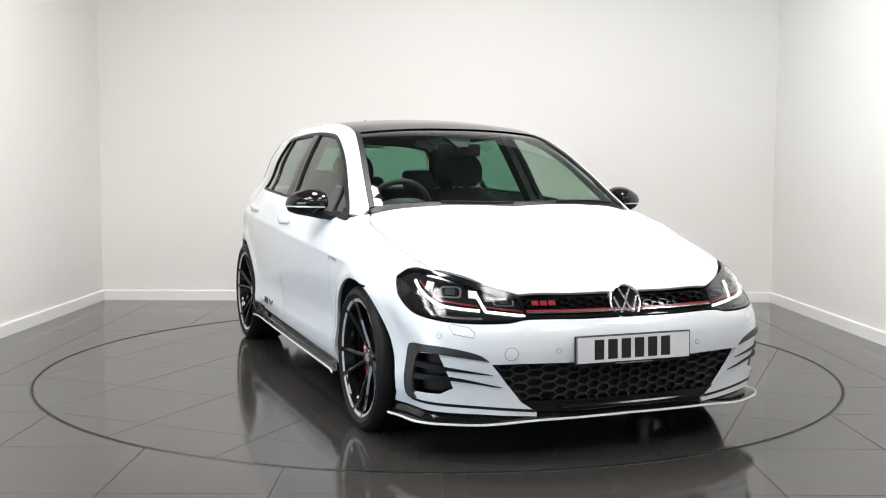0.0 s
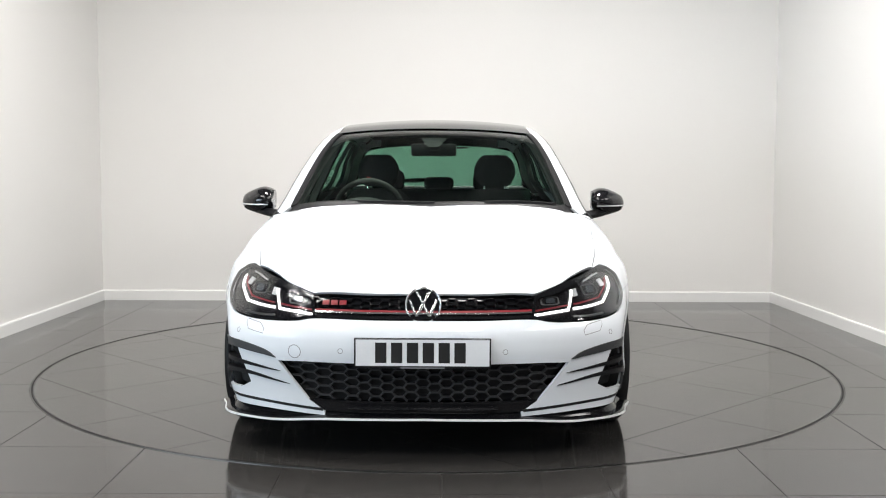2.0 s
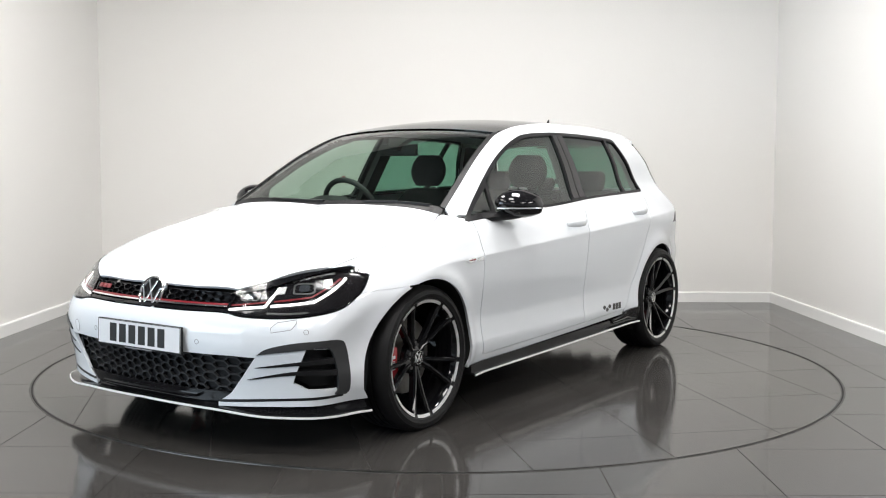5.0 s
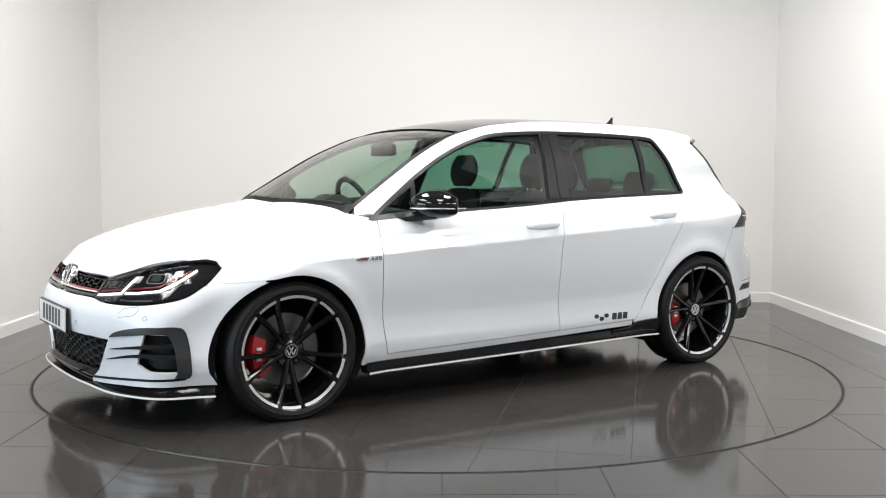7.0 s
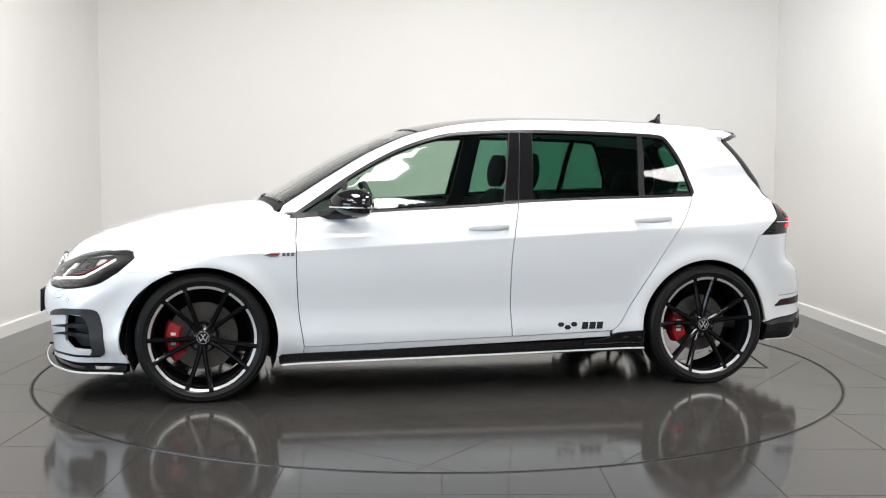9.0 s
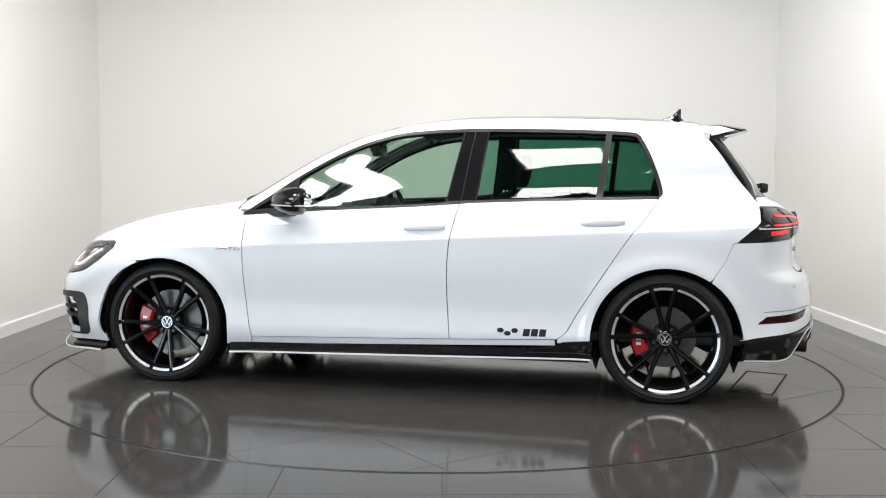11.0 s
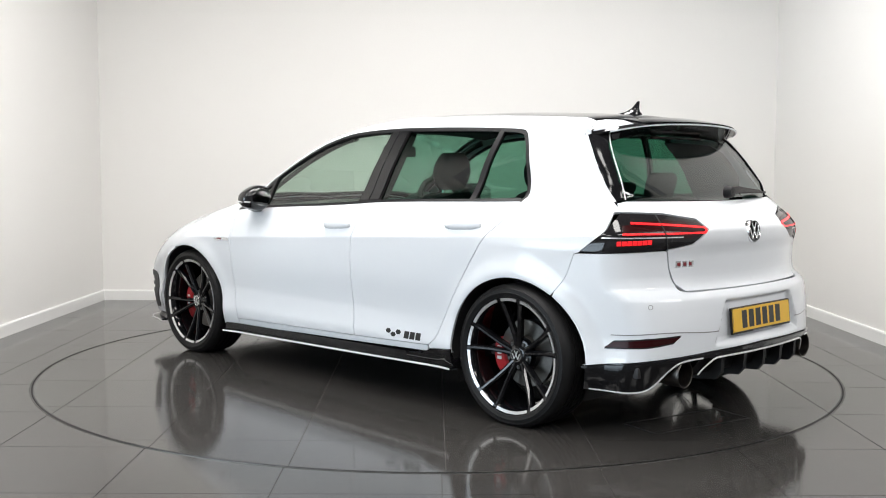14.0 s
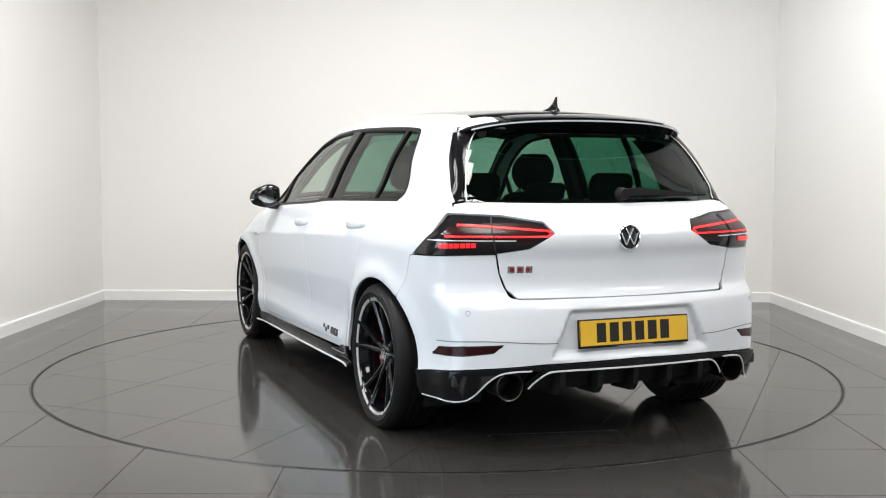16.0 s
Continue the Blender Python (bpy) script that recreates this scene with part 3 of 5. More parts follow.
# front bumper
FOG_HOLE = GS((1.975, 0.75, 0.432), (1.894, 0.805, 0.425), (1.857, 0.803, 0.353), (1.842, 0.796, 0.268), (1.955, 0.739, 0.272), (1.995, 0.696, 0.296), (1.99, 0.715, 0.35))
FOG_CUT = [(p[0] + d, p[1] + h) for p, d, h in zip(FOG_HOLE, (0, -0.012, -0.014, -0.014, 0, 0, 0), (0.004, 0.004, 0, -0.004, -0.004, 0, 0))]
BUMPER_TOP = GS((2.141, 0, 0.566), (2.132, 0.221, 0.566), (2.099, 0.414, 0.568), (2.081, 0.509, 0.555), (2.013, 0.659, 0.552), (1.927, 0.761, 0.562), (1.827, 0.822, 0.586), (1.739, 0.834, 0.636))
BUMPER_LOW = GS((1.68, 0.825, 0.198), (1.825, 0.79, 0.200), (1.95, 0.70, 0.199), (2.029, 0.609, 0.197), (2.1, 0.385, 0.186), (2.1, 0.385, 0.202), (2.09, 0.449, 0.245), (2.086, 0.511, 0.321), (2.08, 0.57, 0.398),
                (2.117, 0.463, 0.402), (2.153, 0.265, 0.401), (2.165, 0, 0.398))
skin_part("front_bumper", spl(*BUMPER_TOP) + shift(WING_GAP, 0, -0.0035)[1:] + arc(AXLE_F, 0.305, ARCH, 68.8, -10, 14) + BUMPER_LOW, flank, PAINT, car,
          both=True, res=0.024, holes=[FOG_CUT])

# roof, pillars, rear quarter
DLO_TOP = spl((0.905, 0.904), (0.733, 1.021), (0.617, 1.099), (0.469, 1.186), (0.32, 1.257), (0.17, 1.308), (0.02, 1.338), (-0.27, 1.354), (-0.6, 1.354), (-0.92, 1.346), (-1.12, 1.335), (-1.165, 1.315), n=5)
DLO_BACK = spl((-1.165, 1.315), (-1.21, 1.235), (-1.257, 1.118), (-1.279, 1.035), (-1.262, 1.006))
rail_out = [tuple(q[:2]) for q in flank(np.array(DLO_TOP))]
tail_top = spl((-1.165, 1.315), (-1.30, 1.318), (-1.50, 1.300), n=6)
tail_out = [tuple(q[:2]) for q in flank(np.array(tail_top))]
RAIL_IN = spl((0.93, 0.700), (0.70, 0.655), (0.40, 0.592), (0.19, 0.548), (0.0, 0.533), (-0.40, 0.523), (-1.10, 0.500), (-1.50, 0.474), n=6)
pair("roof_rail", RAIL_IN[::-1] + [(0.95, 0.745)] + rail_out[1:] + tail_out[1:], lid, PAINT, car, res=0.022)
BLADE_OUT = spl((-1.50, 1.300), (-1.562, 1.22), (-1.628, 1.12), (-1.700, 1.02), (-1.735, 0.975))
TL_FRONT = GS((-1.742, 0.71, 0.968), (-1.742, 0.769, 0.893), (-1.634, 0.814, 0.797))
Q_GAP = spl((girth(-1.615, 0.815), 0.793), (girth(-1.576, 0.821), 0.695), (girth(-1.525, 0.84), 0.622))
blade_s = [G(x, float(flank(np.array([[x if x > -1.45 else girth(x, 0.62), z]]))[0][1]), z) for x, z in BLADE_OUT]
pair("rear_quarter", DLO_BACK + shift(REAR_EDGE, -0.0045)[1:] + [(-0.775, 0.285), (-0.95, 0.288)] + arc(AXLE_R, 0.305, ARCH, -3, 124, 26) + Q_GAP[::-1] + TL_FRONT[::-1] + blade_s[::-1]
     + tail_top[::-1][1:-1], flank, PAINT, car, res=0.024)
skin_part("roof", [(0.21, 0.0)] + [(0.205, 0.3)] + RAIL_IN[18:] + [(-1.52, 0.3), (-1.53, 0.0)], lid, GLOSS, car, "gloss black roof", both=True, off=-0.001)

# tailgate and rear bumper
TL = GS((-1.640, 0.812, 0.801), (-1.742, 0.769, 0.893), (-1.762, 0.691, 0.967), (-1.855, 0.514, 0.959), (-1.93, 0.360, 0.933), (-1.972, 0.335, 0.893), (-1.959, 0.436, 0.833), (-1.901, 0.599, 0.809), (-1.816, 0.744, 0.803))
skin_part("tailgate", GS((-1.81, 0, 1.006), (-1.74, 0.62, 1.012), (-1.71, 0.675, 1.00), (-1.745, 0.69, 0.972), (-1.855, 0.514, 0.964), (-1.93, 0.355, 0.938), (-1.972, 0.328, 0.893), (-1.959, 0.436, 0.828),
                              (-1.912, 0.557, 0.809), (-1.915, 0.546, 0.73), (-1.929, 0.522, 0.668), (-1.968, 0.490, 0.636), (-2.03, 0.0, 0.634)), flank, PAINT, car, both=True, res=0.025)
skin_part("rear_bumper", spl(*GS((-1.619, 0.815, 0.7925), (-1.816, 0.744, 0.799), (-1.901, 0.599, 0.804), (-1.911, 0.564, 0.804))) + spl(*GS((-1.911, 0.564, 0.80), (-1.915, 0.552, 0.73), (-1.929, 0.528, 0.664), (-1.968, 0.495, 0.6315), (-2.03, 0.3, 0.6300), (-2.03, 0.0, 0.6300)))
          + GS((-2.07, 0, 0.385), (-2.04, 0.392, 0.378), (-1.929, 0.689, 0.357), (-1.65, 0.79, 0.318)) + arc(AXLE_R, 0.305, ARCH, 2, 60, 12)[0:0] + [(-1.303 - ARCH * math.cos(radians(a)), 0.305 + ARCH * math.sin(radians(a))) for a in (3, 10, 17, 24, 31, 38, 45, 51, 54.4)] + shift(Q_GAP[::-1][1:-1], -0.0024),
          flank, PAINT, car, both=True, res=0.015)

# glass
skin_part("windscreen", spl((1.035, 0.0), (1.005, 0.4), (0.935, 0.694)) + RAIL_IN[1:19] + [(0.21, 0.3), (0.215, 0.0)], lid, GLASS_SCREEN, car, "clear laminated windscreen", both=True, off=-0.006, flange=0)
skin_part("rear_screen", GS((-1.81, 0, 1.012), (-1.74, 0.628, 1.018)) + spl(*GS((-1.735, 0.63, 1.02), (-1.665, 0.59, 1.149), (-1.585, 0.54, 1.270), (-1.555, 0.49, 1.312))) + GS((-1.56, 0.3, 1.318), (-1.56, 0, 1.322)),
          flank, GLASS_DARK, car, "dark tinted rear screen", both=True, off=-0.004, flange=0, res=0.05)

# lamps
HL_OUT = spl(*GS((2.034, 0.436, 0.655), (1.940, 0.570, 0.700), (1.768, 0.692, 0.739))) + GS((1.69, 0.738, 0.7445), (1.658, 0.768, 0.737), (1.650, 0.808, 0.709), (1.688, 0.822, 0.674), (1.727, 0.83, 0.640), (1.770, 0.824, 0.612), (1.813, 0.812, 0.590), (1.868, 0.789, 0.577)) + spl(*GS((1.921, 0.756, 0.568), (2.011, 0.657, 0.559), (2.082, 0.51, 0.562), (2.096, 0.42, 0.575)))
headlights = pair("headlight", HL_OUT, flank, SMOKE, car, "smoked headlight with glowing strips", off=-0.014, res=0.02, flange=0.05)
tail_lights = pair("tail_light", TL, flank, SMOKE, car, "smoked tail light with glowing red bars", off=-0.003, res=0.02, flange=0.02)


# ---- window surrounds ----
def inset(poly, d):
    a = np.array(poly)
    nxt, prv = np.roll(a, -1, 0), np.roll(a, 1, 0)
    t = nxt - prv
    t /= np.maximum(np.linalg.norm(t, axis=1), 1e-9)[:, None]
    n = np.stack([-t[:, 1], t[:, 0]], 1)
    area = (a[:, 0] * nxt[:, 1] - nxt[:, 0] * a[:, 1]).sum()
    return [tuple(q) for q in a + n * d * (1 if area > 0 else -1)]


dlo_x = [p[0] for p in DLO_TOP][::-1]
dlo_z = [p[1] for p in DLO_TOP][::-1]


def ztop(x):
    return float(np.interp(x, dlo_x, dlo_z))


def pane(x0, x1, b0, b1, edge=0.017, n=16):
    """Window outline between a front edge (top x0, foot b0) and a rear edge (top x1, foot b1)."""
    top = [(x0 + (x1 - x0) * i / n, ztop(x0 + (x1 - x0) * i / n) - edge) for i in range(n + 1)]
    low = [(b1 + (b0 - b1) * i / n, float(BELT(b1 + (b0 - b1) * i / n)) + 0.012) for i in range(n + 1)]
    return top + low


PANE_F = pane(0.605, -0.262, 0.628, -0.196)
PANE_T = [(0.635, 1.055), (0.648, 0.944), (0.80, 0.930), (0.845, 0.925)]
PANE_R = pane(-0.392, -0.992, -0.352, -0.952)
PANE_Q = [(-1.022, ztop(-1.022) - 0.017), (-1.10, ztop(-1.10) - 0.017), (-1.142, 1.312)] + [(x + 0.017, z - 0.004) for x, z in DLO_BACK[2:-3]] + [(-1.245, 1.016), (-0.984, 1.008)]
DLO_ALL = DLO_TOP + DLO_BACK[1:] + belt(-1.25, 0.89)
pair("window_surround", DLO_ALL, flank, PLASTIC, car, "satin black window surround", holes=[PANE_F, PANE_T, PANE_R, PANE_Q], off=0.0015, res=0.04, flange=0.02)
pair("pillar_cover", [(-0.268, 1.336), (-0.318, 1.337), (-0.272, 0.985), (-0.203, 0.982)], flank, GLOSS, car, "gloss black pillar cover", off=0.004, res=0.05, flange=0.003)
pair("pillar_cover", [(-0.324, 1.337), (-0.388, 1.337), (-0.350, 0.990), (-0.278, 0.986)], flank, GLOSS, car, "gloss black pillar cover", off=0.004, res=0.05, flange=0.003)
pair("front_window", PANE_F, flank, GLASS_FRONT, car, "green tinted window", off=-0.008, flange=0, res=0.05)
pair("rear_window", PANE_R, flank, GLASS_DARK, car, "dark privacy window", off=-0.008, flange=0, res=0.05)
pair("quarter_window", PANE_Q, flank, GLASS_DARK, car, "dark privacy quarter window", off=-0.008, flange=0, res=0.05)
pair("corner_window", PANE_T, flank, GLASS_FRONT, car, "green tinted corner window", off=-0.006, flange=0, res=0.05)
pair("screen_trim", [(x, y) for x, y in RAIL_IN[:19]] + [(x, y - 0.030) for x, y in RAIL_IN[:19]][::-1], lid, PLASTIC, car, "black windscreen edging", off=0.001, flange=0.008, res=0.03)
skin_part("cowl", spl((1.062, 0.0), (1.03, 0.4), (0.965, 0.70)) + spl((0.925, 0.69), (0.985, 0.4), (1.015, 0.0)), lid, PLASTIC, car, "black cowl below the windscreen", both=True, off=-0.004, res=0.03)
skin_part("header_strip", [(0.23, 0), (0.222, 0.3), (0.205, 0.53), (0.15, 0.53), (0.16, 0.3), (0.165, 0)], lid, GLOSS, car, "black strip above the windscreen", both=True, off=0.001, res=0.03, flange=0.004)

# ---- front end ----
GRILLE = GS((2.078, 0, 0.660), (2.069, 0.222, 0.658), (2.028, 0.436, 0.655), (2.092, 0.414, 0.574), (2.132, 0.221, 0.571), (2.141, 0, 0.571))
grille = skin_part("upper_grille", GRILLE, flank, GLOSS, car, "black upper grille with red and chrome strips", both=True, off=-0.022, res=0.03, flange=0.02)
LOWER = GS((2.165, 0, 0.396), (2.153, 0.265, 0.399), (2.117, 0.463, 0.400), (2.083, 0.563, 0.397), (2.086, 0.508, 0.321), (2.09, 0.449, 0.245), (2.124, 0.245, 0.241), (2.135, 0, 0.239))
lower = skin_part("lower_grille", LOWER, flank, PLASTIC, car, "black honeycomb lower grille", both=True, off=-0.045, res=0.03, flange=0.0)


def honeycomb(name, outline, w, h, off, bar, parent, squash=1.0):
    """Hexagon bars over the outline, on both halves of the car."""
    s0, s1 = min(p[0] for p in outline), max(p[0] for p in outline)
    outline = [(s + 0.04 if s > 2.545 else s, z) for s, z in outline]
    z0, z1 = min(p[1] for p in outline), max(p[1] for p in outline)
    segs, seen = [], set()
    nx, nz = int((s1 - s0) / (w * 0.75)) + 3, int((z1 - z0) / h) + 3
    for i in range(nx):
        for j in range(-1, nz):
            cx, cz = s1 - i * w * 0.75, z0 + (j + 0.5 * (i % 2)) * h
            hexa = [(cx + w / 2 * math.cos(k * math.pi / 3), cz + h / math.sqrt(3) * math.sin(k * math.pi / 3)) for k in range(6)]
            for k in range(6):
                a, b = hexa[k], hexa[(k + 1) % 6]
                key = tuple(sorted(((round(a[0], 3), round(a[1], 3)), (round(b[0], 3), round(b[1], 3)))))
                if key not in seen:
                    seen.add(key)
                    segs.append((a, b))
    mids = np.array([((a[0] + b[0]) / 2, (a[1] + b[1]) / 2) for a, b in segs])
    ends = in_poly(np.array([s[0] for s in segs]), outline) | in_poly(np.array([s[1] for s in segs]), outline)
    segs = [s for s, k, m in zip(segs, in_poly(mids, outline) & ends, mids) if k and m[0] < 2.552]
    A, B = flank(np.array([s[0] for s in segs])), flank(np.array([s[1] for s in segs]))
    N = slope((A + B) / 2)
    V, F = [], []
    for a, b, n in zip(A, B, N):
        d = b - a
        u = np.cross(n, d)
        u *= bar / max(np.linalg.norm(u), 1e-9)
        for sgn in (1, -1):
            k = len(V)
            f = np.array((1, sgn, 1))
            V += [tuple((q + n * o) * f) for q in (a + u, b + u, b - u, a - u) for o in (off, off - 0.014)]
            faces = [(0, 2, 4, 6), (0, 1, 3, 2), (4, 5, 7, 6)]
            F += [tuple(k + i for i in (f2 if sgn < 0 else f2[::-1])) for f2 in faces]
    me = bpy.data.meshes.new(name)
    me.from_pydata(V, [], F)
    me.materials.append(PLASTIC_GREY if off < -0.02 else SATIN)
    ob = new(name, me)
    ob.parent = parent
    return tagged(ob, kind="stuff")


honeycomb("honeycomb", LOWER, 0.062, 0.036, -0.028, 0.0028, lower)
honeycomb("honeycomb", GS((2.09, 0, 0.656), (2.08, 0.222, 0.655), (2.03, 0.44, 0.652), (2.07, 0.425, 0.606), (2.11, 0.222, 0.605), (2.12, 0, 0.605)), 0.050, 0.023, -0.010, 0.0022, grille)
RED_S = [(2.55, 0.0), (2.34, 0.0), (girth(2.075, 0.422), 0.002)]
skin_part("red_strip", [(s, 0.6035 + d) for s, d in RED_S] + [(s, 0.5965 + d) for s, d in RED_S[::-1]], flank, RED_TRIM, grille, "red strip", both=True, off=-0.002, res=0.04, flange=0.012)
skin_part("chrome_strip", [(s, 0.5955 + d) for s, d in RED_S] + [(s, 0.5895 + d) for s, d in RED_S[::-1]], flank, CHROME, grille, "chrome strip", both=True, off=0.001, res=0.04, flange=0.014)
skin_part("lower_bar", [(s, 0.5835 + d) for s, d in RED_S] + [(s, 0.573 + d) for s, d in RED_S[::-1]], flank, GLOSS, grille, "", both=True, off=-0.002, res=0.04, flange=0.012)

# fog lamp surrounds
BR_OUT = spl(*GS((2.077, 0.578, 0.410), (2.060, 0.622, 0.438), (2.008, 0.713, 0.460), (1.93, 0.78, 0.466), (1.856, 0.818, 0.464), (1.822, 0.822, 0.440), (1.795, 0.815, 0.35), (1.785, 0.806, 0.262), (1.80, 0.80, 0.238)), n=5)
BR_IN = spl(*GS((1.855, 0.79, 0.244), (1.845, 0.797, 0.27), (1.858, 0.803, 0.353), (1.894, 0.806, 0.425), (1.935, 0.785, 0.436), (1.985, 0.738, 0.433), (2.055, 0.62, 0.418)), n=5)
pair("intake_surround", BR_OUT + BR_IN, flank, PLASTIC_GREY, car, "anthracite plastic air intake surround", off=0.006, res=0.02, flange=0.012)
pair("intake_back", FOG_CUT, flank, PIT, car, "dark air intake", off=-0.05, flange=0, res=0.04)


def fin(tip, mid, end, t0, t1):
    path = spl(tip, mid, end, n=8)
    n = len(path)
    return [(s, z + t0 * (i / (n - 1)) ** 0.7) for i, (s, z) in enumerate(path)] + [(s, z - t1 * (i / (n - 1)) ** 0.7) for i, (s, z) in list(enumerate(path))[::-1]]


pair("intake_fin", fin(G(2.075, 0.562, 0.356), G(1.989, 0.725, 0.378), G(1.853, 0.807, 0.386), 0.010, 0.013), flank, PLASTIC, car, "black intake fin", off=0.004, res=0.02, flange=0.03)
pair("intake_fin", fin(G(2.078, 0.524, 0.306), G(1.996, 0.702, 0.338), G(1.848, 0.803, 0.336), 0.010, 0.013), flank, PLASTIC, car, "black intake fin", off=0.004, res=0.02, flange=0.03)
GROOVE = spl(*GS((2.105, 0.392, 0.214), (2.029, 0.609, 0.230), (1.93, 0.735, 0.236), (1.81, 0.798, 0.240)))
pair("bumper_groove", GROOVE + [(s, z - 0.011) for s, z in GROOVE[::-1]], flank, PLASTIC, car, "black joint above the lower bumper lip", off=0.001, res=0.02, flange=0.003)

# front splitter
S_END = girth(1.690, 0.825)
split_path = [(S_END + (2.55 - S_END) * i / 40, 0.0) for i in range(41)]
LIP_Z = curve(1.4, 0.150, S_END, 0.154, 2.0, 0.158, 2.2, 0.176, 2.55, 0.182)
split_path = [(s, float(LIP_Z(s))) for s, _ in split_path]
band("front_splitter", split_path, [(-0.06, 0.0), (0.022, 0.0), (0.026, 0.005), (0.020, 0.008), (-0.012, 0.012), (-0.034, 0.045), (-0.06, 0.062)], SATIN, car, "gloss black front splitter", ref=0.25)
band("splitter_line", split_path, [(0.021, -0.0015), (0.0280, -0.0015), (0.0282, 0.0065), (0.021, 0.0065)], WHITE_LINE, car, "white edge line of the splitter", ref=0.25)
skin_part("splitter_centre", GS((2.135, 0, 0.242), (2.124, 0.245, 0.243), (2.09, 0.452, 0.246), (2.098, 0.40, 0.205), (2.11, 0.3, 0.200), (2.13, 0, 0.200)), flank, GLOSS, car, "", both=True, off=-0.006, res=0.04)
band("splitter_bar", [(2.26 + 0.29 * i / 20, 0.222) for i in range(21)], [(-0.02, -0.006), (0.014, -0.006), (0.018, 0.0), (0.014, 0.006), (-0.02, 0.006)], SATIN, car, "", ref=0.25)

# small bumper details
def stud(name, s, z, r, mat, parent, depth=0.002, mirror=False, ring=False, n=20, label=""):
    """A small round cap or ring on the skin."""
    p = flank(np.array([[s, z]]))
    nn = slope(p)[0]
    q = Vector(p[0])
    rot = Vector(nn).to_track_quat("Z", "Y").to_matrix().to_4x4()
    bm = bmesh.new()
    if ring:
        lathe(bm, [(r * 0.82, 0.0), (r * 0.82, depth), (r, depth), (r, 0.0)], n, "Z")
    else:
        lathe(bm, [(0.0002, depth), (r * 0.85, depth), (r, depth * 0.4), (r, -0.002)], n, "Z")
    bmesh.ops.transform(bm, matrix=Matrix.Translation(q) @ rot, verts=bm.verts)
    if mirror:
        bmesh.ops.scale(bm, vec=(1, -1, 1), verts=bm.verts)
        bmesh.ops.reverse_faces(bm, faces=bm.faces)
    return part(name, bm, mat, parent, label, smooth_angle=40)


# grey of seams and small print, also the painted shade under the bumper ledge
SHADOW_GREY = material("grey_seam_and_shade", (0.20, 0.20, 0.21), 0.6)
for s, z in (G(2.153, 0.318, 0.449), G(1.972, 0.746, 0.503), G(-1.919, 0.687, 0.579), G(-2.046, 0.262, 0.574)):
    for mir in (False, True):
        stud("parking_sensor", s, z, 0.0105, SHADOW_GREY, car, 0.0008, mir, ring=True)
        stud("sensor_cap", s, z, 0.0085, PAINT, car, 0.0005, mir)
stud("tow_cover", girth(2.111, 0.501), 0.44, 0.027, SHADOW_GREY, car, 0.0008, True, ring=True, n=32, label="round towing eye cover")
stud("tow_cover_cap", girth(2.111, 0.501), 0.44, 0.0262, PAINT, car, 0.0012, True, n=32)
WASH = GS((2.03, 0.645, 0.541), (1.983, 0.707, 0.552), (1.995, 0.716, 0.535), (2.01, 0.701, 0.512), (2.055, 0.635, 0.500), (2.05, 0.628, 0.52))
pair("washer_seam", WASH, flank, SHADOW_GREY, car, "headlight washer cover seam", off=0.0006, res=0.02, flange=0.0, holes=[inset(WASH, 0.0022)])


# ---- badges, plates, decals ----
def badge(parent, at, rx, r):
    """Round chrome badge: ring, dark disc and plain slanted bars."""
    b = node("badge", parent, "round chrome badge on a dark disc")
    b.matrix_basis = at
    bm = bmesh.new()
    lathe(bm, [(r * 0.86, 0.000), (r * 0.88, 0.008), (r * 0.94, 0.011), (r * 0.99, 0.008), (r, 0.0), (r, -0.02)], 48, "Z")
    part("ring", bm, CHROME, b, smooth_angle=60)
    bm = bmesh.new()
    lathe(bm, [(0.0002, 0.003), (r * 0.87, 0.002), (r * 0.87, -0.02)], 40, "Z")
    part("disc", bm, GLOSS, b, "dark disc", smooth_angle=40)
    for x0, y0, x1, y1 in ((-0.34, 0.72, 0.0, 0.08), (0.34, 0.72, 0.0, 0.08), (-0.74, 0.30, -0.36, -0.62), (-0.36, -0.62, 0.0, 0.04), (0.74, 0.30, 0.36, -0.62), (0.36, -0.62, 0.0, 0.04)):
        bm = bmesh.new()
        d = Vector(((x1 - x0) * r, (y1 - y0) * r, 0))
        m = Matrix.Translation((x0 * r, y0 * r, 0.003)) @ Matrix.Rotation(math.atan2(d.y, d.x), 4, "Z")
        box(bm, 0, d.length, -0.065 * r, 0.065 * r, 0, 0.006, 0.0012, m)
        part("bar", bm, CHROME, b)
    return b


def bars(name, s0, s1, z0, z1, count, mat, parent, lean=0.0, gap=0.25, off=0.002, mirror=False, label=""):
    """Plain bars in place of lettering, along the skin."""
    w = (s1 - s0) / count
    for i in range(count):
        a, b = s0 + i * w + w * gap / 2, s0 + (i + 1) * w - w * gap / 2
        skin_part(name, [(a + lean, z1), (b + lean, z1), (b, z0), (a, z0)], flank, mat, parent, label, off=off, res=0.03, flange=0.003, mirror=mirror)


def face_out(x, y, z, nx, nz):
    """A pose whose z axis points to (nx, 0, nz) and whose y axis points up."""
    zax = Vector((nx, 0, nz)).normalized()
    xax = Vector((0, 0, 1)).cross(zax).normalized()
    yax = zax.cross(xax)
    return Matrix.Translation((x, y, z)) @ Matrix((xax, yax, zax)).transposed().to_4x4()


badge(car, face_out(2.106, 0, 0.622, 1, 0.34), 0, 0.072)
badge(car, face_out(-2.000, 0, 0.872, -1, 0.10), 0, 0.052)


